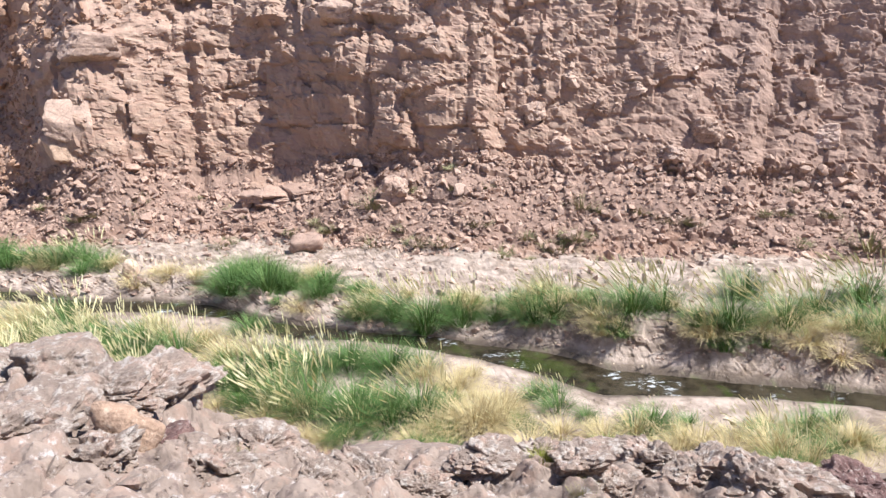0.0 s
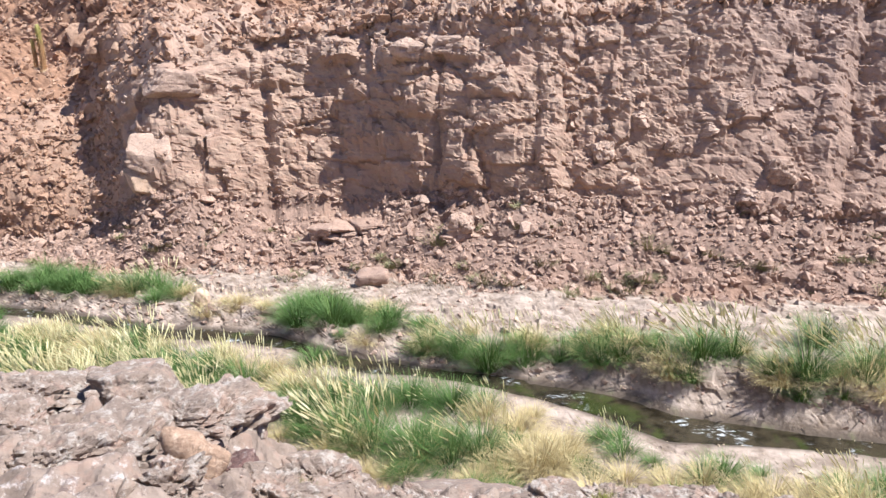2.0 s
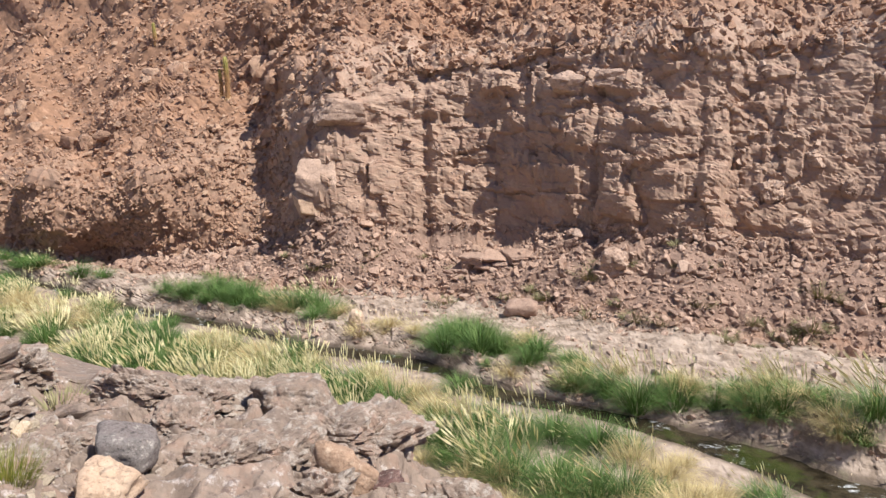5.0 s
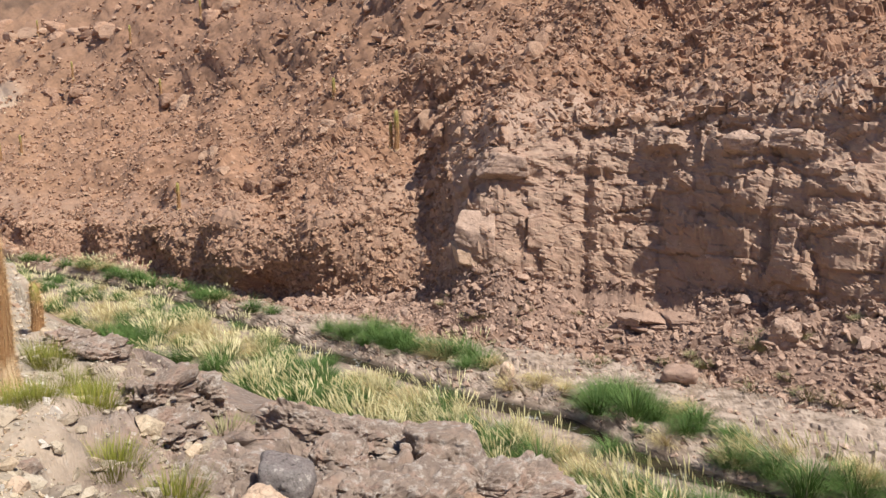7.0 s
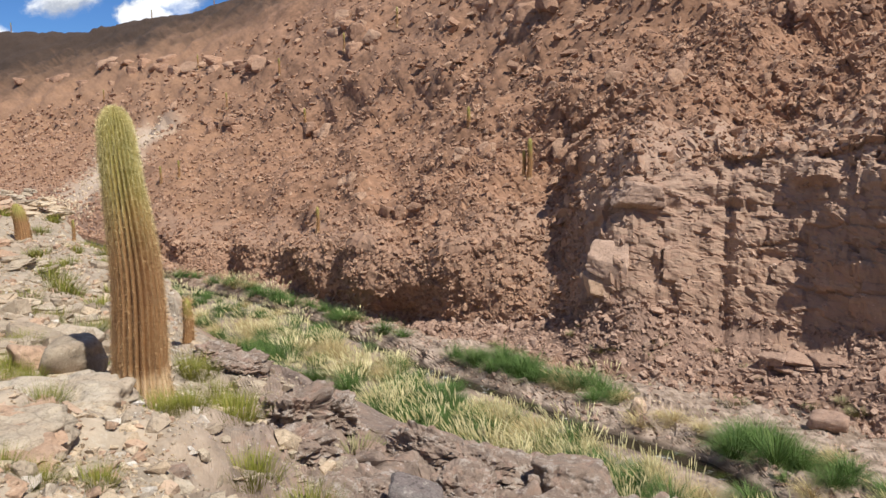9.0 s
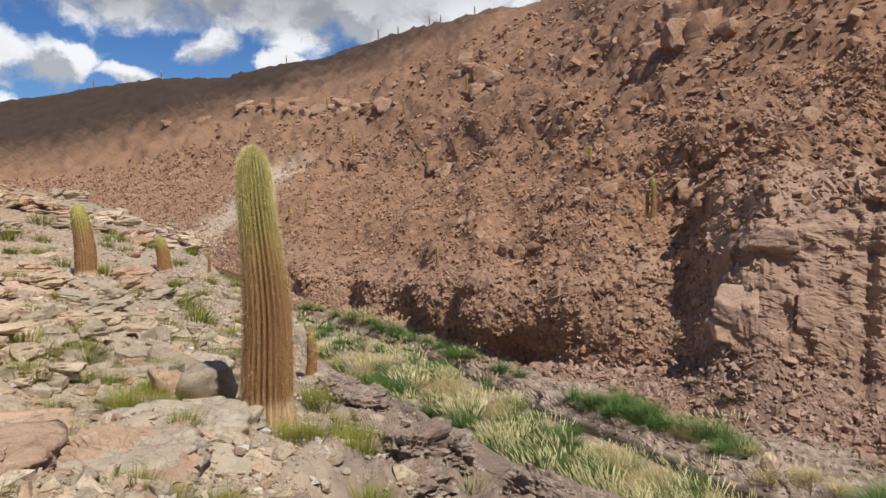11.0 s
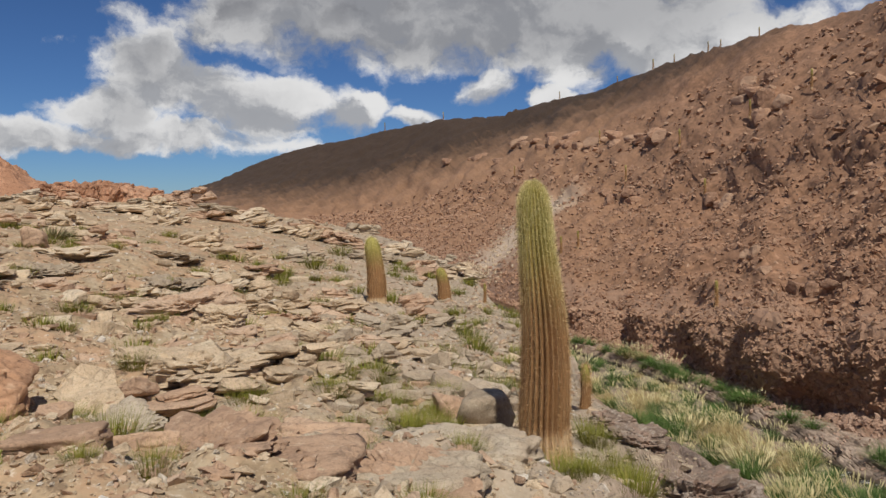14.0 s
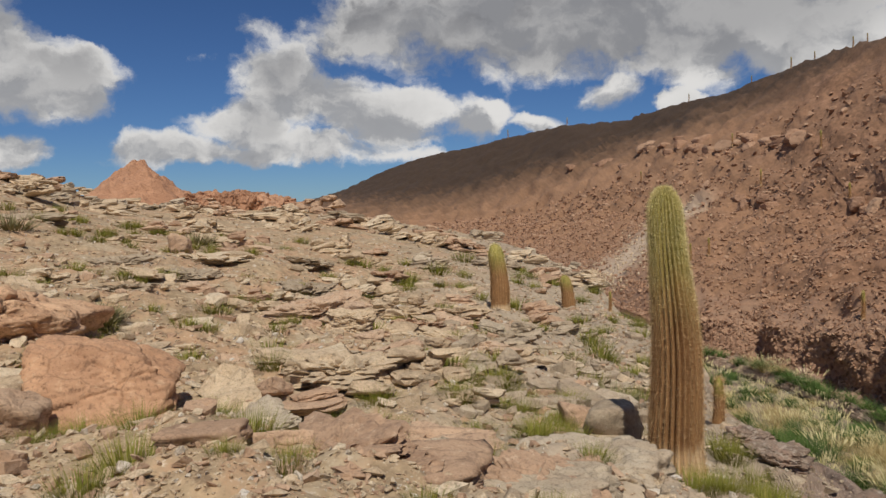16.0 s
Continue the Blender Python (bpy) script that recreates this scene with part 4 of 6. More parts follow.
def boulder_mesh(name, seed, size, planes=8, sub=4, rough=.035, flat_top=0.0, crisp=22, cuts=()):
    """An angular, weathered boulder: a rough block with cut faces and worn edges. It sits on z = 0, a little sunk."""
    rng = np.random.default_rng(seed)
    bm = bmesh.new()
    bmesh.ops.create_icosphere(bm, subdivisions=sub, radius=1.0)
    d = np.array([v.co[:] for v in bm.verts])
    d /= np.linalg.norm(d, axis=1, keepdims=True)
    box = np.array([(1, 0, 0), (-1, 0, 0), (0, 1, 0), (0, -1, 0), (0, 0, 1), (0, 0, -1)]) + rng.normal(0, .22, (6, 3))
    extra = rng.normal(0, 1, (planes, 3))
    way = np.concatenate([box, extra])
    way /= np.linalg.norm(way, axis=1, keepdims=True)
    reach = np.concatenate([rng.uniform(.72, .95, 6), rng.uniform(.82, 1.06, planes)])
    if flat_top:
        reach[4] = flat_top
    for cut, depth in cuts:
        way = np.concatenate([way, [np.array(cut) / np.linalg.norm(cut)]])
        reach = np.append(reach, depth)
    q = np.clip(d @ way.T, 0, None) / reach
    r = (q ** crisp).sum(1) ** (-1 / crisp)
    p = d * r[:, None]
    off = seed * 3.7
    relief = waves(p + off, 1.6, seed, 4)
    r += rough * (1.2 * relief + 2.0 * terrace(waves(p * np.array([1, 1, 2.2]) + off, 2.1, seed + 50, 3), .22) + .5 * waves(p + off, 7.0, seed + 90, 2))
    if sub >= 4:
        f, own, e = blocks(p + off + .1 * relief[:, None], (.75, .75, .5), seed, .6)
        f2, own, e2 = blocks(p + off, (.24, .24, .18), seed + 3, .8)
        r += rough * (1.3 * f + .45 * f2 - 1.1 * np.clip(1 - e / .07, 0, 1) - .3 * np.clip(1 - e2 / .12, 0, 1))
    p = d * r[:, None] * np.array(size) / 2 + np.array([0, 0, size[2] * .27])
    for v, c in zip(bm.verts, p.tolist()):
        v.co = c
    me = bpy.data.meshes.new(name)
    bm.to_mesh(me)
    bm.free()
    return me


def boulder(name, label, az, r, size, material, seed, turn=0, lift=0.0, lean=(0, 0), flat_top=0.0, sub=4, rough=.06, group="", crisp=20, cuts=()):
    ob = part(name, boulder_mesh(name, seed, size, sub=sub, flat_top=flat_top, rough=rough, crisp=crisp, cuts=cuts), material, smooth_faces=sub != 3 and rough < .1)
    x, y, z = at_polar(az, r)
    ob.matrix_world = pose(x, y, z + lift, lean[0], lean[1], turn)
    return tagged(ob, label, "boulder", group)


# ---- cacti ----
def cactus(name, label, az, r, height, low_r, top_r, ribs, lean=(0, 0), seed=1, fine=True, sink=.12, group=""):
    """A columnar cactus: a ribbed stem with a domed top, and bristling spines along the ribs."""
    rnd = random.Random(seed)
    x0, y0, z0 = at_polar(az, r)
    rings, sides = (64, ribs * 6) if fine else (18, ribs * 3)
    co = []

    def radius(h):
        f = h / height
        body = low_r + (top_r - low_r) * min(1, f * 1.1)
        body *= 1 + .05 * max(0.0, 1 - f / .06) - .05 * math.exp(-((f - .13) / .05) ** 2) + .025 * math.sin(f * 9 + seed)
        cap = (height - h) / (top_r * 1.9)
        return body * (math.sqrt(max(0.0, 1 - (1 - cap) ** 2)) if cap < 1 else 1.0)

    def axis(h):
        f = h / height
        bow = .018 * height * math.sin(math.pi * min(1.0, f * 1.1)) ** 2
        return Vector((lean[0] * f ** 1.3 + bow * .5, lean[1] * f ** 1.3 + bow * .85, h - sink))
    hs = [height * (1 - (1 - i / (rings - 1)) ** 1.25) for i in range(rings)]
    for h in hs:
        c, rad = axis(h), radius(h)
        for j in range(sides):
            th = 2 * math.pi * j / sides
            rib = abs(math.cos(th * ribs / 2)) ** .75
            q = rad * (.70 + .32 * rib) * (1 + .018 * noise.noise(Vector((math.cos(th) * 2, math.sin(th) * 2, h * 4 + seed))))
            co.append((c.x + q * math.cos(th), c.y + q * math.sin(th), c.z))
    faces = [(i * sides + j, i * sides + (j + 1) % sides, (i + 1) * sides + (j + 1) % sides, (i + 1) * sides + j) for i in range(rings - 1) for j in range(sides)]
    plant = new(name)
    plant.location = (x0, y0, z0)
    part("stem", mesh_from("stem", co, faces), CACTUS_SKIN, plant, smooth_faces=True)
    sv, sf = [], []
    step = .030 if fine else .16
    count = int(height / step)
    for j in range(ribs):
        th0 = 2 * math.pi * j / ribs
        for i in range(count):
            for _ in range((20 if i > count * .8 else 12) if fine else 7):
                h = height * (i + rnd.random()) / count
                c, rad = axis(h), radius(h)
                out = Vector((math.cos(th0), math.sin(th0), 0))
                d = (out + Vector((rnd.gauss(0, .65), rnd.gauss(0, .65), rnd.gauss(.1, .65)))).normalized()
                if h > height - top_r * .8:
                    d = (d + Vector((0, 0, .9 * (h - height + top_r * .8) / top_r))).normalized()
                p = c + out * rad * 1.005
                ln = rnd.uniform(.03, .075) * (1.0 if fine else 1.6)
                w = d.cross(Vector((rnd.gauss(0, 1), rnd.gauss(0, 1), rnd.gauss(0, 1)))).normalized() * (.0017 if fine else .006)
                k = len(sv)
                sv += [tuple(p - w), tuple(p + w), tuple(p + d * ln)]
                sf.append((k, k + 1, k + 2))
    part("spine_coat", mesh_from("spine_coat", sv, sf), CACTUS_SPINE, plant, "golden bristling spines")
    return tagged(plant, label, "cactus", group)


# ---- grasses ----
def blade(verts, faces, root, way, length, width, droop, rnd, side=None, segs=3):
    """One arching blade as a tapered strip."""
    up = Vector((0, 0, 1))
    p, d = Vector(root), way.normalized()
    w = (side or d.cross(up)).normalized() if d.cross(up).length > 1e-3 else Vector((1, 0, 0))
    k = len(verts)
    for i in range(segs + 1):
        f = i / segs
        ww = width * (1 - f) ** .7 if i < segs else 0
        if i < segs:
            verts.append(tuple(p - w * ww / 2))
            verts.append(tuple(p + w * ww / 2))
        else:
            verts.append(tuple(p))
        p = p + d * (length / segs)
        d = (d + Vector((way.x, way.y, 0)) * droop * .35 - up * droop * (f + .35)).normalized()
    for i in range(segs - 1):
        faces.append((k + 2 * i, k + 2 * i + 1, k + 2 * i + 3, k + 2 * i + 2))
    faces.append((k + 2 * segs - 2, k + 2 * segs - 1, k + 2 * segs))


def tuft_mesh(name, seed, blades, spread, length, width, droop, upright=1.0, wind=(-.12, .02), foot=.28, segs=3):
    rnd = random.Random(seed)
    v, f = [], []
    for _ in range(blades):
        th, q = rnd.uniform(0, 6.283), math.sqrt(rnd.random())
        root = Vector((math.cos(th) * q * foot, math.sin(th) * q * foot, -.04))
        out = q * spread * rnd.uniform(.5, 1.2)
        way = Vector((math.cos(th + rnd.gauss(0, .3)) * out + wind[0], math.sin(th + rnd.gauss(0, .3)) * out + wind[1], upright))
        blade(v, f, root, way, length * rnd.uniform(.55, 1.1), width * rnd.uniform(.7, 1.3), droop * rnd.uniform(.5, 1.5), rnd, segs=segs)
    return mesh_from(name, v, f)


def plume_mesh(name, seed, count, length, spread, wind=(-.32, .05)):
    """Feathery flower heads on thin stalks, bent by the wind."""
    rnd = random.Random(seed)
    v, f = [], []
    for _ in range(count):
        th, q = rnd.uniform(0, 6.283), math.sqrt(rnd.random())
        root = Vector((math.cos(th) * q * .25, math.sin(th) * q * .25, 0))
        d = Vector((math.cos(th) * q * spread + wind[0], math.sin(th) * q * spread + wind[1], 1)).normalized()
        ln = length * rnd.uniform(.75, 1.12)
        tip = root + d * ln
        bend = (d + Vector((wind[0], wind[1], -.12))).normalized()
        blade(v, f, root, d, ln, .006, .05, rnd, segs=2)
        head = rnd.uniform(.20, .34)
        for a in range(3):
            side = d.cross(Vector((math.cos(a * .8), math.sin(a * .8), .2))).normalized()
            k = len(v)
            w = rnd.uniform(.012, .020)
            m1, m2 = tip + bend * head * .35, tip + bend * head * .7
            v += [tuple(tip - bend * .05), tuple(m1 - side * w), tuple(m1 + side * w), tuple(m2 - side * w * .7), tuple(m2 + side * w * .7), tuple(tip + bend * head)]
            f += [(k, k + 2, k + 1), (k + 1, k + 2, k + 4, k + 3), (k + 3, k + 4, k + 5)]
    return mesh_from(name, v, f)


def tussock_kinds(full):
    """The tussocks by kind; those of the belt farther off have fewer, broader blades."""
    k, w, g = (1.0, .013, 3) if full else (.6, .016, 3)
    kinds = {}
    kinds["green"] = [(tuft_mesh("grass_tussock", 11 + i, int(520 * k), 1.35, 1.05, w, .62, .95, segs=g), None, GREEN_BLADE) for i in range(3)]
    kinds["plume"] = [(tuft_mesh("blade_clump", 31 + i, int(470 * k), 1.25, 1.0, w, .58, 1.0, segs=g), plume_mesh("plume_spray", 41 + i, int(38 * k), 1.0, .8), GREEN_BLADE) for i in range(3)]
    kinds["pale"] = [(tuft_mesh("blade_clump", 51 + i, int(430 * k), 1.2, 1.0, w, .55, 1.0, segs=g), plume_mesh("plume_spray", 61 + i, int(66 * k), 1.0, .85), GREEN_BLADE) for i in range(2)]
    kinds["straw"] = [(tuft_mesh("grass_tussock", 71 + i, int(540 * k), 1.5, 1.0, w, .85, .75, segs=g), None, STRAW_BLADE) for i in range(3)]
    kinds["fade"] = [(tuft_mesh("blade_clump", 81 + i, int(430 * k), 1.3, 1.0, w, .70, .85, segs=g), plume_mesh("plume_spray", 91 + i, 18, .95, .7), STRAW_BLADE) for i in range(2)]
    return kinds


KINDS, FAR_KINDS = tussock_kinds(True), tussock_kinds(False)
TUSSOCK_LABEL = {"green": "dense dark green grass tussock on the stream bank", "plume": "green grass tussock with cream feathery plumes by the stream",
                 "pale": "grass tussock crowded with pale cream plumes", "straw": "dry straw-coloured grass tussock slumped on the bank",
                 "fade": "half-dry yellowish grass tussock with thin plumes"}


CLUMPS = []


def join_clumps():
    """The small clumps, which nobody could count, as one piece."""
    vs, fs, mi, rise, base = [], [], [], [], 0
    slots = [GREEN_BLADE, STRAW_BLADE, PLUME]
    cache = {}
    for me, mat, m in CLUMPS:
        if me.name not in cache:
            v = np.empty(len(me.vertices) * 3, np.float32)
            me.vertices.foreach_get("co", v)
            cache[me.name] = v.reshape(-1, 3), [tuple(p.vertices) for p in me.polygons]
        v, polys = cache[me.name]
        m = np.array(m)
        vs.append(v @ m[:3, :3].T + m[:3, 3])
        rise.append(v[:, 2])
        fs += [tuple(i + base for i in p) for p in polys]
        mi += [slots.index(mat)] * len(polys)
        base += len(v)
    me = mesh_from("grass_clumps", np.concatenate(vs), fs)
    me.attributes["rise"].data.foreach_set("value", np.concatenate(rise).astype(np.float32))
    for mat in slots:
        me.materials.append(mat)
    me.polygons.foreach_set("material_index", mi)
    tagged(part("grass_clumps", me, None), "small green and straw grass clumps filling both banks", "grass", kind="stuff")


def tussock(kind, x, y, size, rnd, z=None, loose=True):
    leaves, heads, mat = rnd.choice((KINDS if math.hypot(x, y) < 23 and size > .78 else FAR_KINDS)[kind])
    z = ground_at(x, y)[0] if z is None else z
    m = Matrix.Translation((x, y, z - .03)) @ Euler((0, 0, rnd.uniform(-.5, .5))).to_matrix().to_4x4() @ Matrix.Diagonal((size, size * rnd.uniform(.9, 1.1), size * rnd.uniform(.85, 1.08), 1))
    if not loose:
        CLUMPS.append((leaves, mat, m))
        if heads:
            CLUMPS.append((heads, PLUME, m))
        return None
    if heads:
        ob = new("grass_tussock")
        part("blade_clump", leaves, mat, ob)
        part("plume_spray", heads, PLUME, ob, "cream feathery plumes")
    else:
        ob = part("grass_tussock", leaves, mat)
    ob.matrix_world = m
    return tagged(ob, TUSSOCK_LABEL[kind], "grass tussock", "tussocks along the stream")


def build_tussocks():
    rnd = random.Random(5)
    # far bank, downstream to upstream: kind, x, y, size
    far = [("green", -16.8, 26.2, 1.1), ("green", -15.2, 25.6, 1.0), ("green", -13.0, 24.9, .9), ("straw", -10.6, 24.2, .7), ("straw", -8.6, 23.4, .75),
           ("green", -6.3, 21.9, 1.15), ("green", -5.2, 21.7, 1.2), ("straw", -3.9, 22.6, .8), ("green", -3.3, 21.6, .75), ("fade", -2.1, 20.2, .8),
           ("plume", -1.3, 19.8, 1.0), ("plume", -.5, 19.3, 1.15), ("green", .5, 19.3, .95), ("green", 1.4, 19.6, .85), ("green", 2.4, 19.0, 1.1), ("plume", 2.9, 19.0, 1.0),
           ("pale", 4.9, 19.2, 1.25), ("plume", 5.8, 19.4, 1.0), ("green", 8.3, 20.4, 1.0), ("fade", 6.6, 18.2, 1.0), ("plume", 7.2, 18.3, 1.05), ("pale", 8.6, 18.4, 1.2),
           ("straw", 8.9, 17.8, .9), ("plume", 9.9, 19.4, 1.0), ("green", 10.9, 18.2, 1.1), ("pale", 11.6, 20.4, 1.4), ("green", 12.6, 19.2, 1.2)]
    near = [("plume", -10.4, 19.9, 1.0), ("plume", -9.6, 18.6, 1.05), ("plume", -8.4, 18.0, 1.0), ("green", -7.8, 16.9, 1.0), ("green", -6.9, 16.2, 1.0),
            ("plume", -6.4, 17.4, 1.0), ("straw", -7.2, 18.6, .9), ("straw", -6.0, 18.2, .9), ("straw", -5.2, 17.2, .95), ("green", -5.0, 18.8, .8),
            ("pale", -4.5, 15.8, 1.15), ("pale", -3.5, 15.0, 1.2), ("plume", -2.8, 14.7, 1.15), ("green", -1.9, 14.4, 1.1), ("green", -1.1, 14.2, 1.1), ("plume", -.5, 14.4, 1.05),
            ("green", -2.2, 16.7, 1.0), ("plume", -3.0, 16.4, 1.0), ("green", -1.2, 16.4, .95), ("plume", -4.0, 16.6, .95), ("fade", -.4, 16.0, .8), ("straw", .3, 15.4, .8),
            ("straw", .6, 13.9, 1.15), ("straw", 1.2, 14.3, .95), ("green", 2.4, 15.2, .5), ("straw", 2.3, 13.6, .7), ("straw", 3.1, 13.3, .7), ("straw", 4.9, 13.2, .85),
            ("straw", 5.2, 12.7, .8), ("fade", 6.2, 12.9, .9), ("green", 7.0, 12.9, .6), ("straw", 8.0, 13.4, .7), ("straw", 9.2, 13.6, .7), ("straw", 7.3, 13.9, .5)]
    for kind, x, y, size in far:
        k = .935 if x > 3 else .965
        tussock(kind, x * k, y * k, size, rnd)
    for kind, x, y, size in near:
        tussock(kind, x, y, size, rnd)
    # the thick belt between bank and stream, farther down the valley
    for i in range(270):
        az = 22 + 36 * rnd.random() ** .75
        lo = float(np.interp(az, L_FOOT[:, 0], L_FOOT[:, 1])) + .3
        hi = float(np.interp(az, L_NEAR_WATER[:, 0], L_NEAR_WATER[:, 1])) - .7
        r = rnd.uniform(lo, hi)
        f = (r - lo) / (hi - lo)
        x, y = -r * math.sin(radians(az)), r * math.cos(radians(az))
        patch = noise.noise(Vector((x * .33, y * .33, 4.2)))
        kind = rnd.choice(["green", "green", "plume"] if patch > .12 else ["straw", "fade", "straw", "pale"] if patch < -.18 else ["pale", "plume", "pale", "green", "fade"])
        tussock(kind, x, y, rnd.uniform(.65, 1.15) if f < .7 else rnd.uniform(.45, .8), rnd)
    for i in range(34):
        az = rnd.uniform(27, 56)
        r = float(np.interp(az, L_FAR_BANK[:, 0], L_FAR_BANK[:, 1])) + rnd.uniform(.0, 1.0) + (.8 if az < 34 else 0)
        x, y = -r * math.sin(radians(az)), r * math.cos(radians(az))
        tussock(rnd.choice(["green", "green", "green", "fade"]), x, y, rnd.uniform(.6, 1.0), rnd)


    # the green line along the far bank
    line_az, line_r = [8, 13, 16, 21, 26, 30, 33, 35, 41, 45, 48, 54], [21.0, 22.2, 23.2, 25.2, 26.6, 28.0, 28.6, 29.8, 34.2, 39.2, 42.8, 52.0]
    for az in [9.2, 12.2, 13.4, 14.6, 15.8, 24.6, 25.6, 26.6, 28.6, 29.5, 30.4, 31.4, 32.4, 33.4, 35.0, 36.2, 40.2, 41.6, 44.0, 45.0, 46.0, 47.0, 48.2, 49.4, 51.0, 52.6]:
        r = float(np.interp(az, line_az, line_r)) + rnd.uniform(-.35, .35)
        tussock("green" if rnd.random() < .8 else "plume", -r * math.sin(radians(az)), r * math.cos(radians(az)), rnd.uniform(.75, 1.1), rnd)


def build_mats():
    """Smaller dry and green clumps that fill both banks."""
    rnd = random.Random(9)
    for i in range(95):
        az = rnd.uniform(-33, 24)
        lo = float(np.interp(az, L_FOOT[:, 0], L_FOOT[:, 1])) + .4
        hi = float(np.interp(az, L_NEAR_WATER[:, 0], L_NEAR_WATER[:, 1])) - .9
        if -22 < az < -6 and rnd.random() < .5:
            continue
        r = rnd.uniform(lo, hi)
        tussock(rnd.choice(["straw", "straw", "fade", "green", "green", "plume"]), -r * math.sin(radians(az)), r * math.cos(radians(az)), rnd.uniform(.4, .8), rnd, loose=False)
    for i in range(85):
        az = rnd.uniform(-34, 28)
        r = float(np.interp(az, L_FAR_BANK[:, 0], L_FAR_BANK[:, 1])) + rnd.uniform(-.4, 1.1)
        if az > 9 and rnd.random() < .4:
            continue
        tussock(rnd.choice(["straw", "fade", "green", "green", "plume"]), -r * math.sin(radians(az)), r * math.cos(radians(az)), rnd.uniform(.4, .8), rnd, loose=False)


SHRUBS = [tuft_mesh("spiky_shrub", 301 + i, 500, .8, .36, .0048, .16, .95, (0, 0), .22, 2) for i in range(4)]
FAR_SHRUBS = [tuft_mesh("spiky_shrub", 341 + i, 170, .8, .36, .012, .16, .95, (0, 0), .22, 2) for i in range(4)]
BUSHES = [tuft_mesh("low_bush", 321 + i, 240, 1.5, .36, .019, .22, .8, (0, 0), .26, 2) for i in range(3)]


def shrub(az, r, size, rnd, pool=SHRUBS, mat=None, name="spiky_shrub", label="low spiky yellow-green shrub among the stones", group="shrubs on the bank"):
    x, y, z = at_polar(az, r)
    me = rnd.choice(FAR_SHRUBS if pool is SHRUBS and r > 13 else pool)
    ob = part(name, me, mat or SHRUB)
    ob.matrix_world = Matrix.Translation((x, y, z - .02)) @ Euler((0, 0, rnd.uniform(0, 6.28))).to_matrix().to_4x4() @ Matrix.Diagonal((size * 1.15, size * 1.15, size, 1))
    return tagged(ob, label, "shrub", group)


build_tussocks()
build_mats()
join_clumps()
cactus("columnar_cactus", "tall ribbed columnar cactus, green above and corky brown below", 58.3, 10.3, 3.64, .362, .195, 26, lean=(-.07, -.12), seed=3, group="columnar cacti")
cactus("columnar_cactus", "stout brown-green columnar cactus on the stony slope", 70.2, 35, 3.1, .44, .34, 20, lean=(-.07, -.2), seed=5, fine=False, group="columnar cacti")
cactus("columnar_cactus", "short golden-brown columnar cactus on the stony slope", 65.3, 39, 1.8, .34, .27, 18, lean=(-.05, -.2), seed=6, fine=False, group="columnar cacti")
cactus("columnar_cactus", "slim young columnar cactus beside the tall one", 55.3, 16, 1.05, .12, .08, 14, lean=(0, 0), seed=8, fine=False, group="columnar cacti")
# ---- loose stones ----
CHIPS = [hull_mesh("chip", 400 + i, 8 + i % 2, (1, random.Random(i).uniform(.65, .95), random.Random(i + 50).uniform(.5, .85))) for i in range(14)]
LUMPS = [hull_mesh("lump", 450 + i, 17 + i % 4, (1, random.Random(i).uniform(.75, 1.0), random.Random(i + 50).uniform(.6, .85))) for i in range(10)]
FLAKES = [hull_mesh("flake", 500 + i, 10 + i % 2, (1, random.Random(i).uniform(.6, .95), random.Random(i + 50).uniform(.22, .42))) for i in range(12)]


def scree_azimuth(rise):
    """The line of the pale scree that runs down beside the tall cactus."""
    return 62 - 1.15 * (math.degrees(math.atan(rise)) + 5)


def on_scree(p, az, r):
    return -.15 < p[2] / r < .005 and abs(az - scree_azimuth(p[2] / r)) < 1.5 + .9 * math.sin(r * 1.3 + az * 5)


def below_brow(p, az, r):
    """True on the bare rubble, below the cloud shadow painted on the hilltop."""
    if abs(az - scree_azimuth(p[2] / r)) < .9 * (1 + math.sin(r * 1.7) * .5) and -.15 < p[2] / r < .005:
        return False
    return az < 40 or p[2] / r < math.tan(radians(float(np.interp(az, [36, 41, 45.6, 52.7, 59.4, 64.7, 72, 77], [11.0, 9.8, 7.7, 4.7, 2.0, .5, -1.4, -1.8]))))


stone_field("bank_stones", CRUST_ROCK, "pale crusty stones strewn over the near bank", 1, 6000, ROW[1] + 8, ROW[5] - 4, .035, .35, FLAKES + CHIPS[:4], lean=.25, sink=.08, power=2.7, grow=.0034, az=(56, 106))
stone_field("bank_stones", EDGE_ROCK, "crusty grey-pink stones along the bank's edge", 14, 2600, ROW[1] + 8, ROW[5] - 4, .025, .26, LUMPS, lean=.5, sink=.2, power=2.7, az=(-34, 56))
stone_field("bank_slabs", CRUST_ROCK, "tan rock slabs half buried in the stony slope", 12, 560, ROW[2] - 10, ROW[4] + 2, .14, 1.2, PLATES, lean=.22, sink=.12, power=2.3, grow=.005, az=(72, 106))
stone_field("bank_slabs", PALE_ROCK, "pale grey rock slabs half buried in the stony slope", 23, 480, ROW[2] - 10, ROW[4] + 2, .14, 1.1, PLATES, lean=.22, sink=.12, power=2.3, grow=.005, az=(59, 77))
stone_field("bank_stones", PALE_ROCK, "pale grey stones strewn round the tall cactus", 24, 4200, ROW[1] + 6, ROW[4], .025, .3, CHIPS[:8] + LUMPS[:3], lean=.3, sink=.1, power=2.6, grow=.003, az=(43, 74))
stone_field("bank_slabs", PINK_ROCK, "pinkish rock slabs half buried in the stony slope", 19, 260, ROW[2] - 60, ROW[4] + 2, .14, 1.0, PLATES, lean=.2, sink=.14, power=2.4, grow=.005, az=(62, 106))
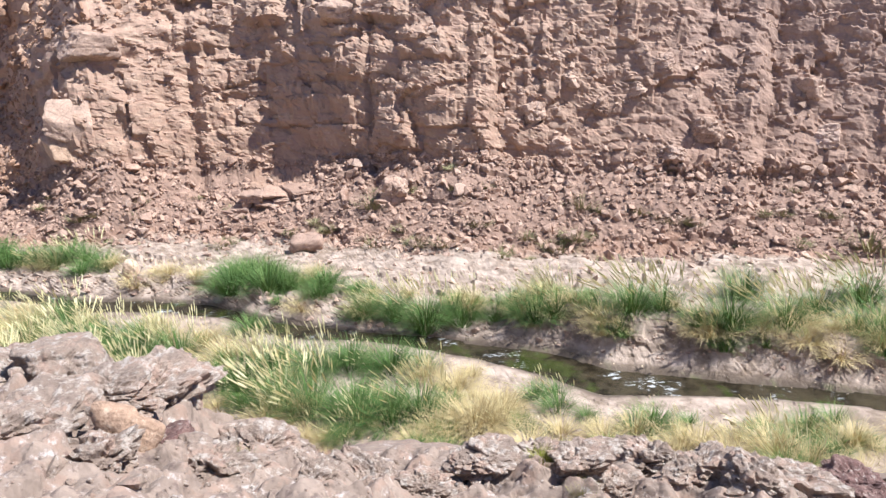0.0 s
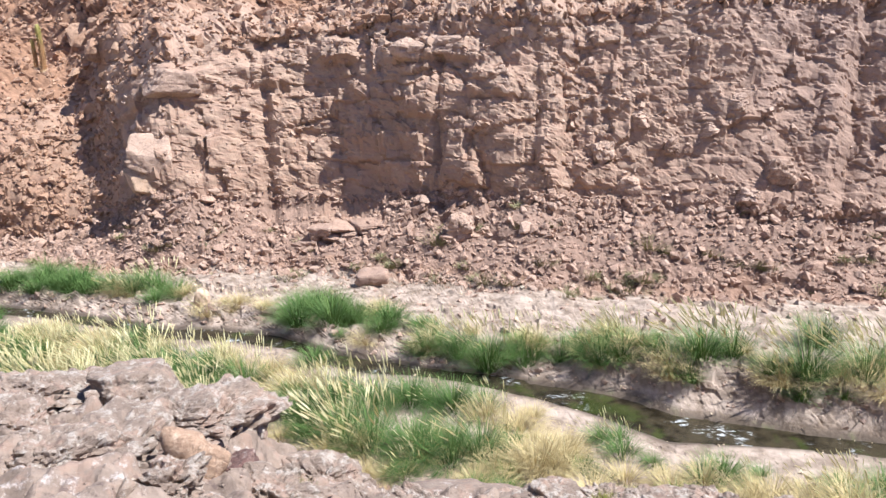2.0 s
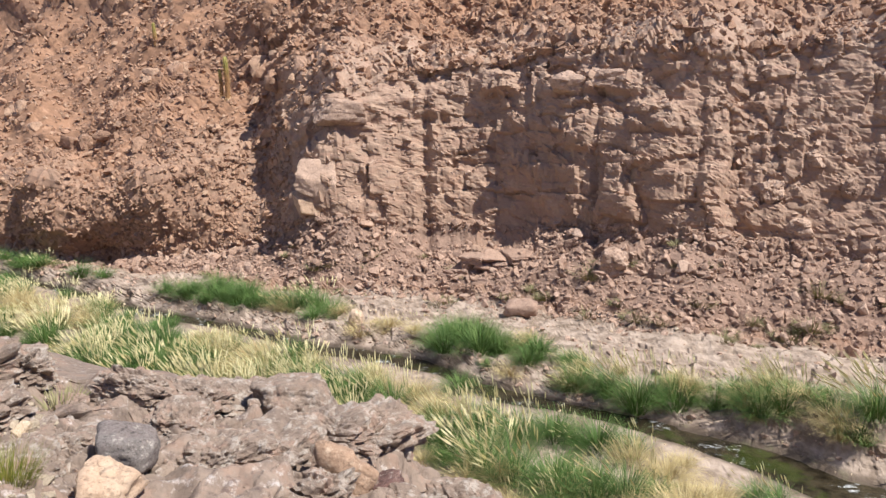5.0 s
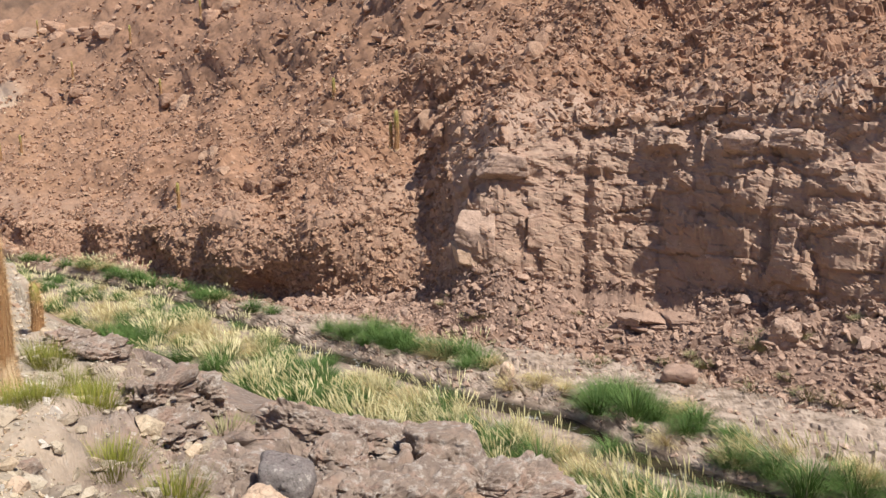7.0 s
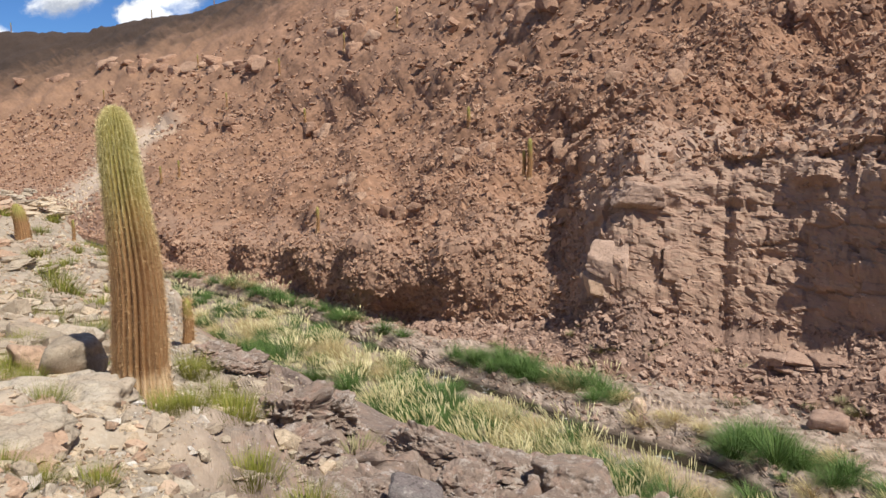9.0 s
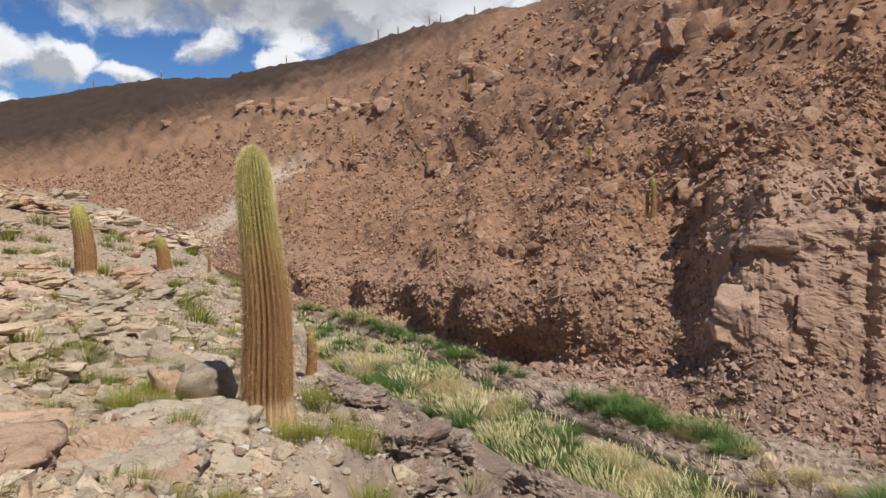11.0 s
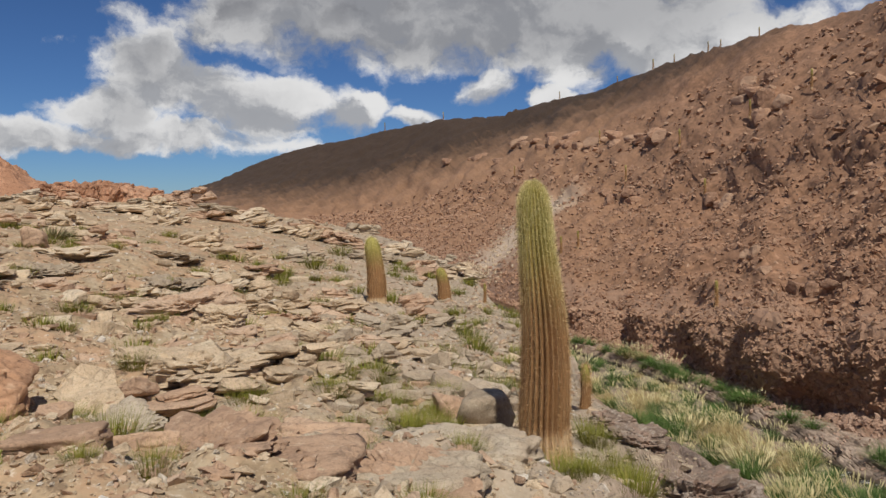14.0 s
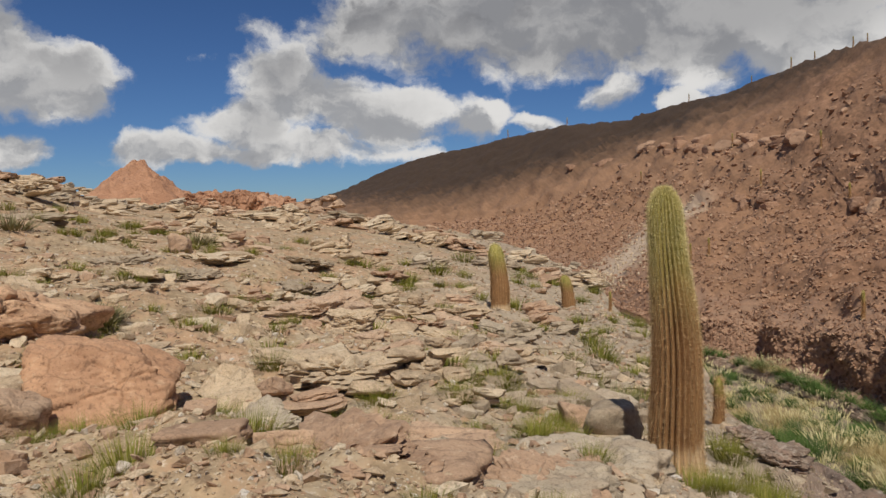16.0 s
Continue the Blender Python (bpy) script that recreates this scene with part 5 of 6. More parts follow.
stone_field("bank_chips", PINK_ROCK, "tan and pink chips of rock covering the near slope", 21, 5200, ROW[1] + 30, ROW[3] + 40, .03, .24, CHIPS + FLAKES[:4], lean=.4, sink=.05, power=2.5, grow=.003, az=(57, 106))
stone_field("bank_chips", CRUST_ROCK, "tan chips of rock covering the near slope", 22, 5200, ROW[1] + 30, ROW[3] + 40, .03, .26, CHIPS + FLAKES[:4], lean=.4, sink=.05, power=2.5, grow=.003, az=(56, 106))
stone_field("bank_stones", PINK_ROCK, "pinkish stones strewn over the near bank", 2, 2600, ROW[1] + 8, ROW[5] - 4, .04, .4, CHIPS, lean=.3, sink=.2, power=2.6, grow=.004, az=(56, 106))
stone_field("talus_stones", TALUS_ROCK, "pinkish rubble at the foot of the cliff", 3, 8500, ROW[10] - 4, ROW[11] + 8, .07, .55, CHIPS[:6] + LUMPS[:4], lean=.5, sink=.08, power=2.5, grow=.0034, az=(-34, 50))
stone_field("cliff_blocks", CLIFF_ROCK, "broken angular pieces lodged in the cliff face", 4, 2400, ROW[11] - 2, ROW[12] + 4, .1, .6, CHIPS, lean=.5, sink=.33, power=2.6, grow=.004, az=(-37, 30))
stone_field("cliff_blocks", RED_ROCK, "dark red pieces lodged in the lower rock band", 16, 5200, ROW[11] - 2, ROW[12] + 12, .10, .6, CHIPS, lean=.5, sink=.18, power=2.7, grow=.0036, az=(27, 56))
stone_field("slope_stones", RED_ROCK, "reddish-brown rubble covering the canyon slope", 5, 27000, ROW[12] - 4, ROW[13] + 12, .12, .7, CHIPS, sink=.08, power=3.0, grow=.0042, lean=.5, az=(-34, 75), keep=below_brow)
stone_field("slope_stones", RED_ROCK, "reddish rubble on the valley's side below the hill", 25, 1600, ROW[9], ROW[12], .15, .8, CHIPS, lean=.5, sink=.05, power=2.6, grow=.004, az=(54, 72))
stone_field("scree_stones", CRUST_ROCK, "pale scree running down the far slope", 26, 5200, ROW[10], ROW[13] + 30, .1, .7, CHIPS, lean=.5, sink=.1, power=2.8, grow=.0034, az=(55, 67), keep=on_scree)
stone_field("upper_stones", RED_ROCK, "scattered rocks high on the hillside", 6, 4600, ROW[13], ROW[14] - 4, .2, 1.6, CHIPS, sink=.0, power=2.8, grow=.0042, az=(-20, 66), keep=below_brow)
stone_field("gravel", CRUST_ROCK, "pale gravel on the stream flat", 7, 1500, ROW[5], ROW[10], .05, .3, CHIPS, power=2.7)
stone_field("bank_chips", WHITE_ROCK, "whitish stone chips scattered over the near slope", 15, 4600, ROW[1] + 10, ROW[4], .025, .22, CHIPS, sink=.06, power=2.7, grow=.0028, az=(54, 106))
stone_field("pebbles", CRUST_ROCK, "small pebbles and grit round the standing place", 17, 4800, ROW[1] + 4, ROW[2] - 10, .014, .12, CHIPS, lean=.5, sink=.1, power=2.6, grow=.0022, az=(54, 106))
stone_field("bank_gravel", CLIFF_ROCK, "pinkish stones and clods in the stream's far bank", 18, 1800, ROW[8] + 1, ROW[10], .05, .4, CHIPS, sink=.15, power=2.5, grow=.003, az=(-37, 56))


# ---- boulders ----
for me in PLATES:
    me.materials.append(CRUST_ROCK)
NEAR = "boulders on the near bank"
boulder("boulder", "large weathered pink sandstone boulder on the near bank", 97.4, 10.9, (2.35, 1.9, 1.75), BOULDER_ROCK, 37, turn=97, flat_top=.75, lift=-.22, rough=.05, sub=6, crisp=30, cuts=[((-.1, -.8, .6), .62), ((.62, -.1, .7), .74), ((-.7, -.3, .1), .85)], group=NEAR)
boulder("rock_slab", "tilted pink sandstone slab with an overhanging edge", 104.6, 15.6, (3.0, 2.2, 1.9), BOULDER_ROCK, 8, turn=104, flat_top=.7, lift=-.3, rough=.075, sub=6, crisp=18, cuts=[((.55, -.2, .75), .62), ((.1, -.85, .4), .7), ((.2, -.8, -.5), .62)], group=NEAR)
boulder("boulder", "blocky pinkish boulder beside the large one", 102.6, 10.0, (.8, .8, .8), PINK_ROCK, 9, group=NEAR)
boulder("boulder", "grey crusty rock leaning on the large boulder", 103.4, 10.6, (.6, .7, .9), CRUST_ROCK, 19, group=NEAR)
boulder("rock_slab", "flat pink sandstone slab lying in gravel", 91.0, 7.3, (.55, .85, .28), PINK_ROCK, 10, flat_top=.5, group=NEAR)
boulder("rock_slab", "flat pink sandstone slab lying in gravel", 86.3, 7.8, (.6, .95, .36), PINK_ROCK, 12, flat_top=.5, group=NEAR)
boulder("rock_slab", "broad low pink rock shelf in the ground", 78.4, 7.1, (1.4, 1.9, .42), PINK_ROCK, 13, turn=10, flat_top=.5, lift=-.17, rough=.09, group=NEAR)
boulder("boulder", "grey rounded boulder near the tall cactus", 62.3, 11.6, (.95, .8, .75), PALE_ROCK, 15, turn=62, crisp=8, rough=.05, lift=-.06, group=NEAR)
boulder("bedrock_hump", "broad pale grey bedrock hump beside the tall cactus", 63.4, 8.5, (2.0, 1.7, .95), PALE_ROCK, 70, turn=63, flat_top=.7, lift=-.36, rough=.085, sub=6, crisp=11, group=NEAR)
boulder("bedrock_hump", "pale bedrock shelf in gravel", 67.6, 7.4, (1.5, 1.2, .55), PALE_ROCK, 71, turn=40, flat_top=.55, lift=-.16, rough=.07, sub=5, crisp=14, group=NEAR)
boulder("boulder", "small rounded pink boulder", 65.0, 11.6, (.42, .45, .42), PINK_ROCK, 16, group=NEAR)
boulder("rock_slab", "low brownish rock slab with a dark undercut", 74.8, 9.3, (.7, 1.2, .42), PINK_ROCK, 17, flat_top=.5, group=NEAR)
boulder("boulder", "angular tan boulder on the stony slope", 81.0, 18.4, (1.1, 1.2, .8), CRUST_ROCK, 18, flat_top=.6, rough=.12, crisp=14, sub=5, group=NEAR)
boulder("boulder", "tan boulder with a pink slab at its foot", 79.8, 17.6, (.7, .6, .36), PINK_ROCK, 20, flat_top=.5, rough=.08, group=NEAR)
boulder("boulder", "rust-brown bedrock hump on the stony slope", 83.4, 19.6, (2.2, 1.7, .9), PINK_ROCK, 21, turn=80, rough=.14, crisp=10, sub=5, lift=-.1, group=NEAR)
boulder("boulder", "grey upright stone on the stony slope", 88.5, 18.6, (.34, .36, .55), CRUST_ROCK, 22, group=NEAR)
boulder("boulder", "rounded pale pink boulder on the slope", 92.6, 38.0, (1.2, 1.2, 1.2), PINK_ROCK, 23, group=NEAR)
boulder("boulder", "dark grey smooth boulder on the bank's edge", 38.8, 6.75, (.58, .62, .42), DARK_ROCK, 24, turn=30, rough=.05, crisp=9, group=NEAR)
boulder("boulder", "orange-brown pitted boulder beside the dark one", 40.6, 6.1, (.48, .52, .42), PINK_ROCK, 25, crisp=12, rough=.09, group=NEAR)
boulder("boulder", "upright orange rock fin among crusty rocks", 23.4, 6.5, (.42, .34, .55), PINK_ROCK, 26, rough=.06, crisp=7, lift=-.08, group=NEAR)
boulder("boulder", "bedded grey-pink block on the bank's edge", 27.4, 8.6, (1.0, .9, .65), EDGE_ROCK, 65, turn=30, flat_top=.6, rough=.08, sub=5, group=NEAR)
boulder("boulder", "dark maroon block on the bank's edge", -30.8, 8.9, (.95, .8, .6), MAROON_ROCK, 56, turn=-30, rough=.12, sub=5, crisp=14, lift=-.1, group=NEAR)
boulder("boulder", "dark red stone among crusty rocks", 20.6, 7.0, (.34, .4, .26), MAROON_ROCK, 27, group=NEAR)
for az, r, size, seed in [(47.6, 8.2, (.8, 1.0, .55), 41), (38.6, 8.5, (.6, 1.1, .62), 42), (48.3, 9.3, (.9, 1.0, .75), 43), (45.4, 9.8, (.8, 1.0, .7), 44), 
                          (34.5, 8.9, (.9, 1.4, .5), 46), (30.0, 8.8, (1.0, 1.5, .62), 47), (22.0, 7.8, (.9, 1.4, .8), 48), 
                          (6.3, 7.6, (.7, 1.1, .6), 52), (-16.8, 8.4, (.8, 1.0, .8), 54), (-24.0, 7.8, (.8, 1.1, .7), 55),
                          (-11.0, 7.6, (.6, .8, .5), 58), (51.5, 12.0, (.9, 1.1, .6), 60),
                          (53.6, 14.6, (.9, 1.2, .6), 61), (50.0, 9.8, (.6, .9, .4), 62),
                          (18.4, 6.6, (1.0, .9, .6), 63), (14.6, 7.3, (.9, 1.0, .5), 64), (11.0, 6.6, (.8, .7, .5), 66), (26.0, 6.3, (.9, .8, .6), 67), (29.5, 6.9, (1.1, .9, .6), 68), (24.8, 7.4, (1.2, .9, .6), 69),
                          (33.0, 6.8, (1.0, .9, .55), 76), (35.6, 7.6, (1.0, .8, .6), 77), (1.6, 7.2, (.9, .7, .5), 78), (-3.6, 7.6, (1.0, .8, .5), 79), (-8.4, 7.9, (.8, .7, .5), 80), (-20.4, 8.0, (1.0, .8, .6), 81),
                          (43.0, 7.6, (1.0, .9, .5), 82), (45.6, 7.0, (.9, .7, .45), 83), (-27.0, 8.4, (.9, .8, .6), 84), (-13.8, 7.6, (.7, .7, .5), 85)]:
    boulder("boulder", "crusty grey-pink rock on the bank's edge", az, r, tuple(.85 * v for v in size), EDGE_ROCK, seed, turn=az * 7, rough=.16, sub=5, crisp=9, lift=-.12, group="crusty rocks on the bank's edge")


RAGGED = [boulder_mesh("slab", 780 + i, (1.0, .75 + .03 * i, .30), planes=9, sub=3, rough=.13, flat_top=.6, crisp=18) for i in range(9)]
for me in RAGGED:
    me.materials.append(CRUST_ROCK)


def rock_ledge(az, r, width, layers, mat, seed, lift=0.0):
    """An outcrop of thin beds that stand one above the other, each broken into slabs with an undercut front edge."""
    rng = np.random.default_rng(seed)
    x, y, z = at_polar(az, r)
    ob = new("rock_ledge")
    ob.matrix_world = pose(x, y, z + lift, rng.normal(-4, 3), rng.normal(0, 4), az + rng.normal(0, 16))
    thick = width * rng.uniform(.09, .13)
    for k in range(layers):
        count = int(rng.integers(1, 3)) if k else 2
        for j in range(count):
            slab = new("slab", RAGGED[int(rng.integers(len(RAGGED)))])
            slab.parent = ob
            slab.material_slots[0].link = "OBJECT"
            slab.material_slots[0].material = mat
            w = width * rng.uniform(.45, .85) * (1 - .12 * k)
            slab.matrix_basis = Matrix.Translation(((j - (count - 1) / 2) * width * .5 + rng.normal(0, .08) * width, .10 * k * width + rng.normal(0, .05) * width, thick * (k * .9 - .5))) @ \
                Euler((rng.normal(0, .06), rng.normal(0, .06), rng.uniform(0, 6.28))).to_matrix().to_4x4() @ Matrix.Diagonal((w, w * rng.uniform(.7, 1.0), thick * rng.uniform(4.0, 6.0), 1))
    return tagged(ob, "bedded pinkish rock ledge of broken slabs" if mat is PINK_ROCK else "bedded pale grey rock ledge of broken slabs" if mat is PALE_ROCK else "bedded tan rock ledge of thin broken slabs", "rock", "rock ledges on the stony slope")


def build_ledges():
    """Beds of rock that break through the stony slope."""
    rng = np.random.default_rng(88)
    known = [(86.0, 10.8, 1.5, 3), (82.6, 11.6, 1.3, 3), (75.0, 12.4, 1.4, 4), (74.6, 9.4, 1.2, 2), (80.6, 18.8, 1.5, 3), (84.2, 20.8, 2.0, 3), (68.8, 21.0, 1.7, 4), (69.4, 18.4, 1.3, 3),
             (71.2, 15.4, 1.3, 3), (66.2, 16.6, 1.2, 3), (65.4, 26.0, 1.7, 4), (67.4, 32.0, 2.0, 4), (73.6, 30.0, 1.8, 3), (77.4, 25.2, 1.9, 4), (79.4, 34.0, 2.4, 4), (75.4, 44.0, 2.6, 4),
             (82.0, 44.0, 2.6, 4), (70.6, 48.0, 2.5, 4), (66.6, 46.0, 2.2, 4), (90.4, 30.0, 1.8, 3), (88.0, 40.0, 2.6, 4), (93.6, 46.0, 2.6, 4), (97.2, 36.0, 2.0, 3), (61.6, 13.6, 1.0, 2),
             (63.4, 18.6, 1.2, 3), (60.8, 17.6, 1.1, 3), (59.6, 21.0, 1.3, 3), (78.4, 14.8, 1.2, 2), (89.4, 14.4, 1.1, 2), (93.2, 15.4, 1.0, 2), (72.6, 11.2, .9, 2), (92.0, 22.0, 1.4, 2)]
    for k, (az, r, width, layers) in enumerate(known):
        rock_ledge(az, r, width, layers, PALE_ROCK if az < 76 and rng.random() < .6 else PINK_ROCK if rng.random() < .3 else CRUST_ROCK, 900 + k)
    for k, az in enumerate(np.arange(64.5, 104, 1.15)):
        r = float(np.interp(az, L_EDGE[:, 0], L_EDGE[:, 1])) * rng.uniform(.80, .97)
        rock_ledge(az + rng.normal(0, .3), r, rng.uniform(1.6, 3.6), int(rng.integers(2, 5)), [CRUST_ROCK, PALE_ROCK, PINK_ROCK][int(rng.integers(3))], 1200 + k, .1)
    for k in range(34):
        az, r = rng.uniform(62, 104), 15 + 48 * rng.random() ** 1.1
        if az < 66 and r > 24 or abs(az - 100) < 8 and r < 20:
            continue
        rock_ledge(az, r, rng.uniform(.6, 1.1) * (1 + r / 28), int(rng.integers(2, 5)), PINK_ROCK if rng.random() < .25 else CRUST_ROCK, 1000 + k)


def build_bedrock():
    """Low humps of bedrock that show through the gravel of the near slope, with steep broken rims."""
    rng = np.random.default_rng(414)
    pool = [boulder_mesh("bedrock_hump", 760 + i, (1.0, .85 + .04 * i, .42), planes=9, sub=5, rough=.24, flat_top=.6, crisp=18) for i in range(6)]
    for k in range(46):
        az, r = rng.uniform(59, 104), 7 + 34 * rng.random() ** 1.5
        if az < 64 and r > 16 or abs(az - 58.3) < 4 and 8 < r < 13 or abs(az - 99) < 9 and r < 18:
            continue
        size = rng.uniform(.7, 1.5) * (1 + r / 40)
        mat = [PALE_ROCK, CRUST_ROCK, PINK_ROCK][int(np.searchsorted([.35 if az > 72 else .7, .55 if az > 72 else .8], rng.random()))]
        ob = part("bedrock_hump", pool[int(rng.integers(len(pool)))], CRUST_ROCK)
        ob.material_slots[0].link = "OBJECT"
        ob.material_slots[0].material = mat
        x, y, z = at_polar(az, r)
        ob.matrix_world = Matrix.Translation((x, y, z - .15 * size)) @ Euler((rng.normal(.03, .07), rng.normal(0, .07), rng.uniform(0, 6.28))).to_matrix().to_4x4() @ Matrix.Diagonal((size * 1.3, size, size * rng.uniform(.8, 1.1), 1))
        tagged(ob, {PALE_ROCK: "pale grey bedrock hump showing through gravel", CRUST_ROCK: "tan bedrock hump showing through gravel", PINK_ROCK: "pinkish bedrock hump showing through gravel"}[mat], "rock", "bedrock of the stony slope")


build_ledges()
build_bedrock()
boulder("boulder", "rounded pink boulder at the cliff's foot", 3.6, 26.6, (1.0, .9, 1.05), CLIFF_ROCK, 28, crisp=14, rough=.12, group="boulders at the cliff's foot")
boulder("boulder", "pink boulder on the gravel flat", 10.2, 24.8, (1.25, .9, .72), TALUS_ROCK, 29, turn=10, crisp=9, rough=.06, group="boulders at the cliff's foot")
boulder("boulder", "pinkish stone standing in the stream bank", 22.8, 24.3, (.5, .5, .75), PINK_ROCK, 30, group="boulders at the cliff's foot")
def bedded_ledge():
    """A low wall of sandstone beds under the cliff: four courses of long slabs, their joints staggered."""
    rng = np.random.default_rng(131)
    x, y, z = at_polar(12.3, 28.5)
    ob = new("rock_ledge")
    ob.matrix_world = pose(x, y, z - .72, 0, 0, 10)
    pool = [boulder_mesh("slab", 800 + i, (1.0, .9, .34), planes=3, sub=4, rough=.045, flat_top=.85, crisp=26) for i in range(5)]
    for me in pool:
        me.materials.append(TALUS_ROCK)
    for k in range(5):
        left = -1.75 + rng.uniform(-.1, .2) + .1 * k
        while left < 1.5 - .12 * k:
            w = rng.uniform(.55, 1.1)
            slab = new("slab", pool[int(rng.integers(len(pool)))])
            slab.parent = ob
            slab.matrix_basis = Matrix.Translation((left + w / 2, .09 * k + rng.normal(0, .12), .26 * k + rng.normal(0, .04))) @ Euler((rng.normal(0, .06), rng.normal(0, .05), rng.normal(0, .14))).to_matrix().to_4x4() @ Matrix.Diagonal((w * 1.2, 1.3, rng.uniform(1.2, 1.4), 1))
            left += w * .86
    tagged(ob, "low wall of horizontal pink sandstone beds under the cliff", "rock", "bedded ledge under the cliff")


bedded_ledge()


def on_cliff(az, el):
    """The place on the cliff that lies at this azimuth and elevation."""
    c = int(np.searchsorted(AZ, az))
    col = SHEET[ROW[10]:ROW[14], c]
    k = int(np.argmax(np.degrees(np.arctan2(col[:, 2], np.hypot(col[:, 0], col[:, 1]))) >= el))
    return col[k]


def cliff_piece(label, az, el, size, mat, seed, lean=(0, 0), turn=0.0, out=0.0, name="cliff_slab", crisp=30, rough=.03):
    p = on_cliff(az, el)
    ob = part(name, boulder_mesh(name, seed, size, planes=5, sub=4, rough=rough * 1.4, crisp=crisp), mat)
    ob.matrix_world = pose(p[0] + out * math.sin(radians(az)), p[1] - out * math.cos(radians(az)), p[2] - .27 * size[2] - .05, lean[0], lean[1], az + turn)
    return tagged(ob, label, "rock", "cliff slabs")


cliff_piece("pale leaning slab on the front of the cliff nose", 24.7, -9.6, (1.9, .7, 1.7), CLIFF_ROCK, 31, (-18, 12), out=.12, rough=.02)
cliff_piece("small orange slab under the pale one", 25.4, -11.4, (.95, .5, .9), PINK_ROCK, 32, (-14, 16), out=.2, rough=.02)
cliff_piece("broad pale cap slab of the cliff nose", 22.4, -5.0, (2.1, 1.0, 1.1), CLIFF_ROCK, 33, (-14, 4), out=-.05, rough=.03)
cliff_piece("pale grey block high in the cliff", 15.4, -3.4, (1.0, .6, .7), CLIFF_ROCK, 34, (0, -6), out=-.15, rough=.06)
cliff_piece("blocky sandstone at the cliff's rim", 6.9, -3.0, (1.3, .9, 1.1), CLIFF_ROCK, 35, (-6, 5), out=-.15, rough=.06)
cliff_piece("blocky sandstone at the cliff's rim", 4.6, -2.7, (1.5, .8, .8), CLIFF_ROCK, 36, (0, 0), out=-.15, rough=.06)
cliff_piece("tilted red slab at the foot of the rubble slope", 28.9, -2.4, (1.5, .8, 1.7), RED_ROCK, 38, (-20, 24), out=.1)
cliff_piece("tilted red slab on the rubble slope", 46.0, -1.0, (2.6, 1.4, 2.6), RED_ROCK, 39, (-25, 20))
for az, el, size, seed in [(-11.2, -9.3, (.95, .8, .7), 51), (-6.6, -9.9, (1.2, .9, 1.0), 52), (-18.1, -10.7, (1.2, 1.0, 1.0), 53), (-13.6, -8.0, (.8, .7, .5), 54), (-16.4, -12.4, (1.0, .8, .6), 55),
                           (-9.0, -7.4, (.8, .7, .6), 56), (-15.0, -6.2, (.9, .8, .6), 57), (-24.5, -7.6, (1.3, .9, 1.0), 58), (-26.0, -10.4, (1.1, .9, .8), 59), (-8.6, -12.0, (.8, .7, .6), 60)]:
    cliff_piece("rounded sandstone boulder lodged in the cliff face", az, el, size, CLIFF_ROCK, seed, (seed % 7 - 3, seed % 5 * 3), seed * 9, -.12, "cliff_boulder", 12, .07)


def build_cliff_blocks():
    """Angular rocks of the outcrops and rock bands on the far slope."""
    rng = np.random.default_rng(77)
    pool = [boulder_mesh("cliff_block", 600 + i, (1.0, 1.15, 1.0), planes=9, sub=3, rough=.06, crisp=30) for i in range(7)]

    def put(az, el, size, mat, label, group):
        p = on_cliff(az, el)
        ob = part("cliff_block", pool[int(rng.integers(len(pool)))], None)
        if not ob.data.materials:
            ob.data.materials.append(mat)
        ob.material_slots[0].link = "OBJECT"
        ob.material_slots[0].material = mat
        ob.matrix_world = Matrix.Translation((p[0], p[1], p[2] - (.35 if az < 49 else .5) * size)) @ Euler((rng.normal(0, .12), rng.normal(0, .12), radians(az) + rng.normal(0, .4))).to_matrix().to_4x4() @ Matrix.Diagonal((*(size * rng.uniform(.75, 1.3, 3) * ((1, 1, 1) if az < 49 else (1.7, 1.2, 1.0))), 1))
        tagged(ob, label, "rock", group)
    for az, el, count, wide, high, size in [(32.2, 7.0, 7, 1.0, .6, 1.9), (28.3, 8.8, 7, 1.4, .8, 2.2), (36.2, 8.6, 5, .9, .5, 1.6), (43.8, 6.2, 10, .9, .6, 2.3), (51.3, 3.9, 10, 1.3, .3, 2.4),
                                            (55.0, 3.6, 9, 1.4, .3, 2.3), (58.8, 3.1, 8, 1.4, .3, 2.4), (62.0, 2.3, 6, 1.2, .3, 2.4), (52.0, -.4, 6, .7, .3, 1.6), (46.6, -.9, 5, .9, .4, 1.9),
                                            (39.5, -6.0, 6, 1.2, .5, .9), (43.6, -4.4, 5, .7, .5, 1.0), (28.8, -2.2, 6, 1.1, .6, 1.0), (34.5, -2.3, 5, .9, .4, .9), (22.6, 3.2, 7, 1.8, .6, .9), (15.0, 6.6, 6, 1.8, .6, .9)]:
        for _ in range(count):
            put(az + rng.normal(0, wide), el + rng.normal(0, high), size * rng.uniform(.5, 1.15), RED_ROCK, "reddish rock of an outcrop on the slope", "slope outcrops")


build_cliff_blocks()


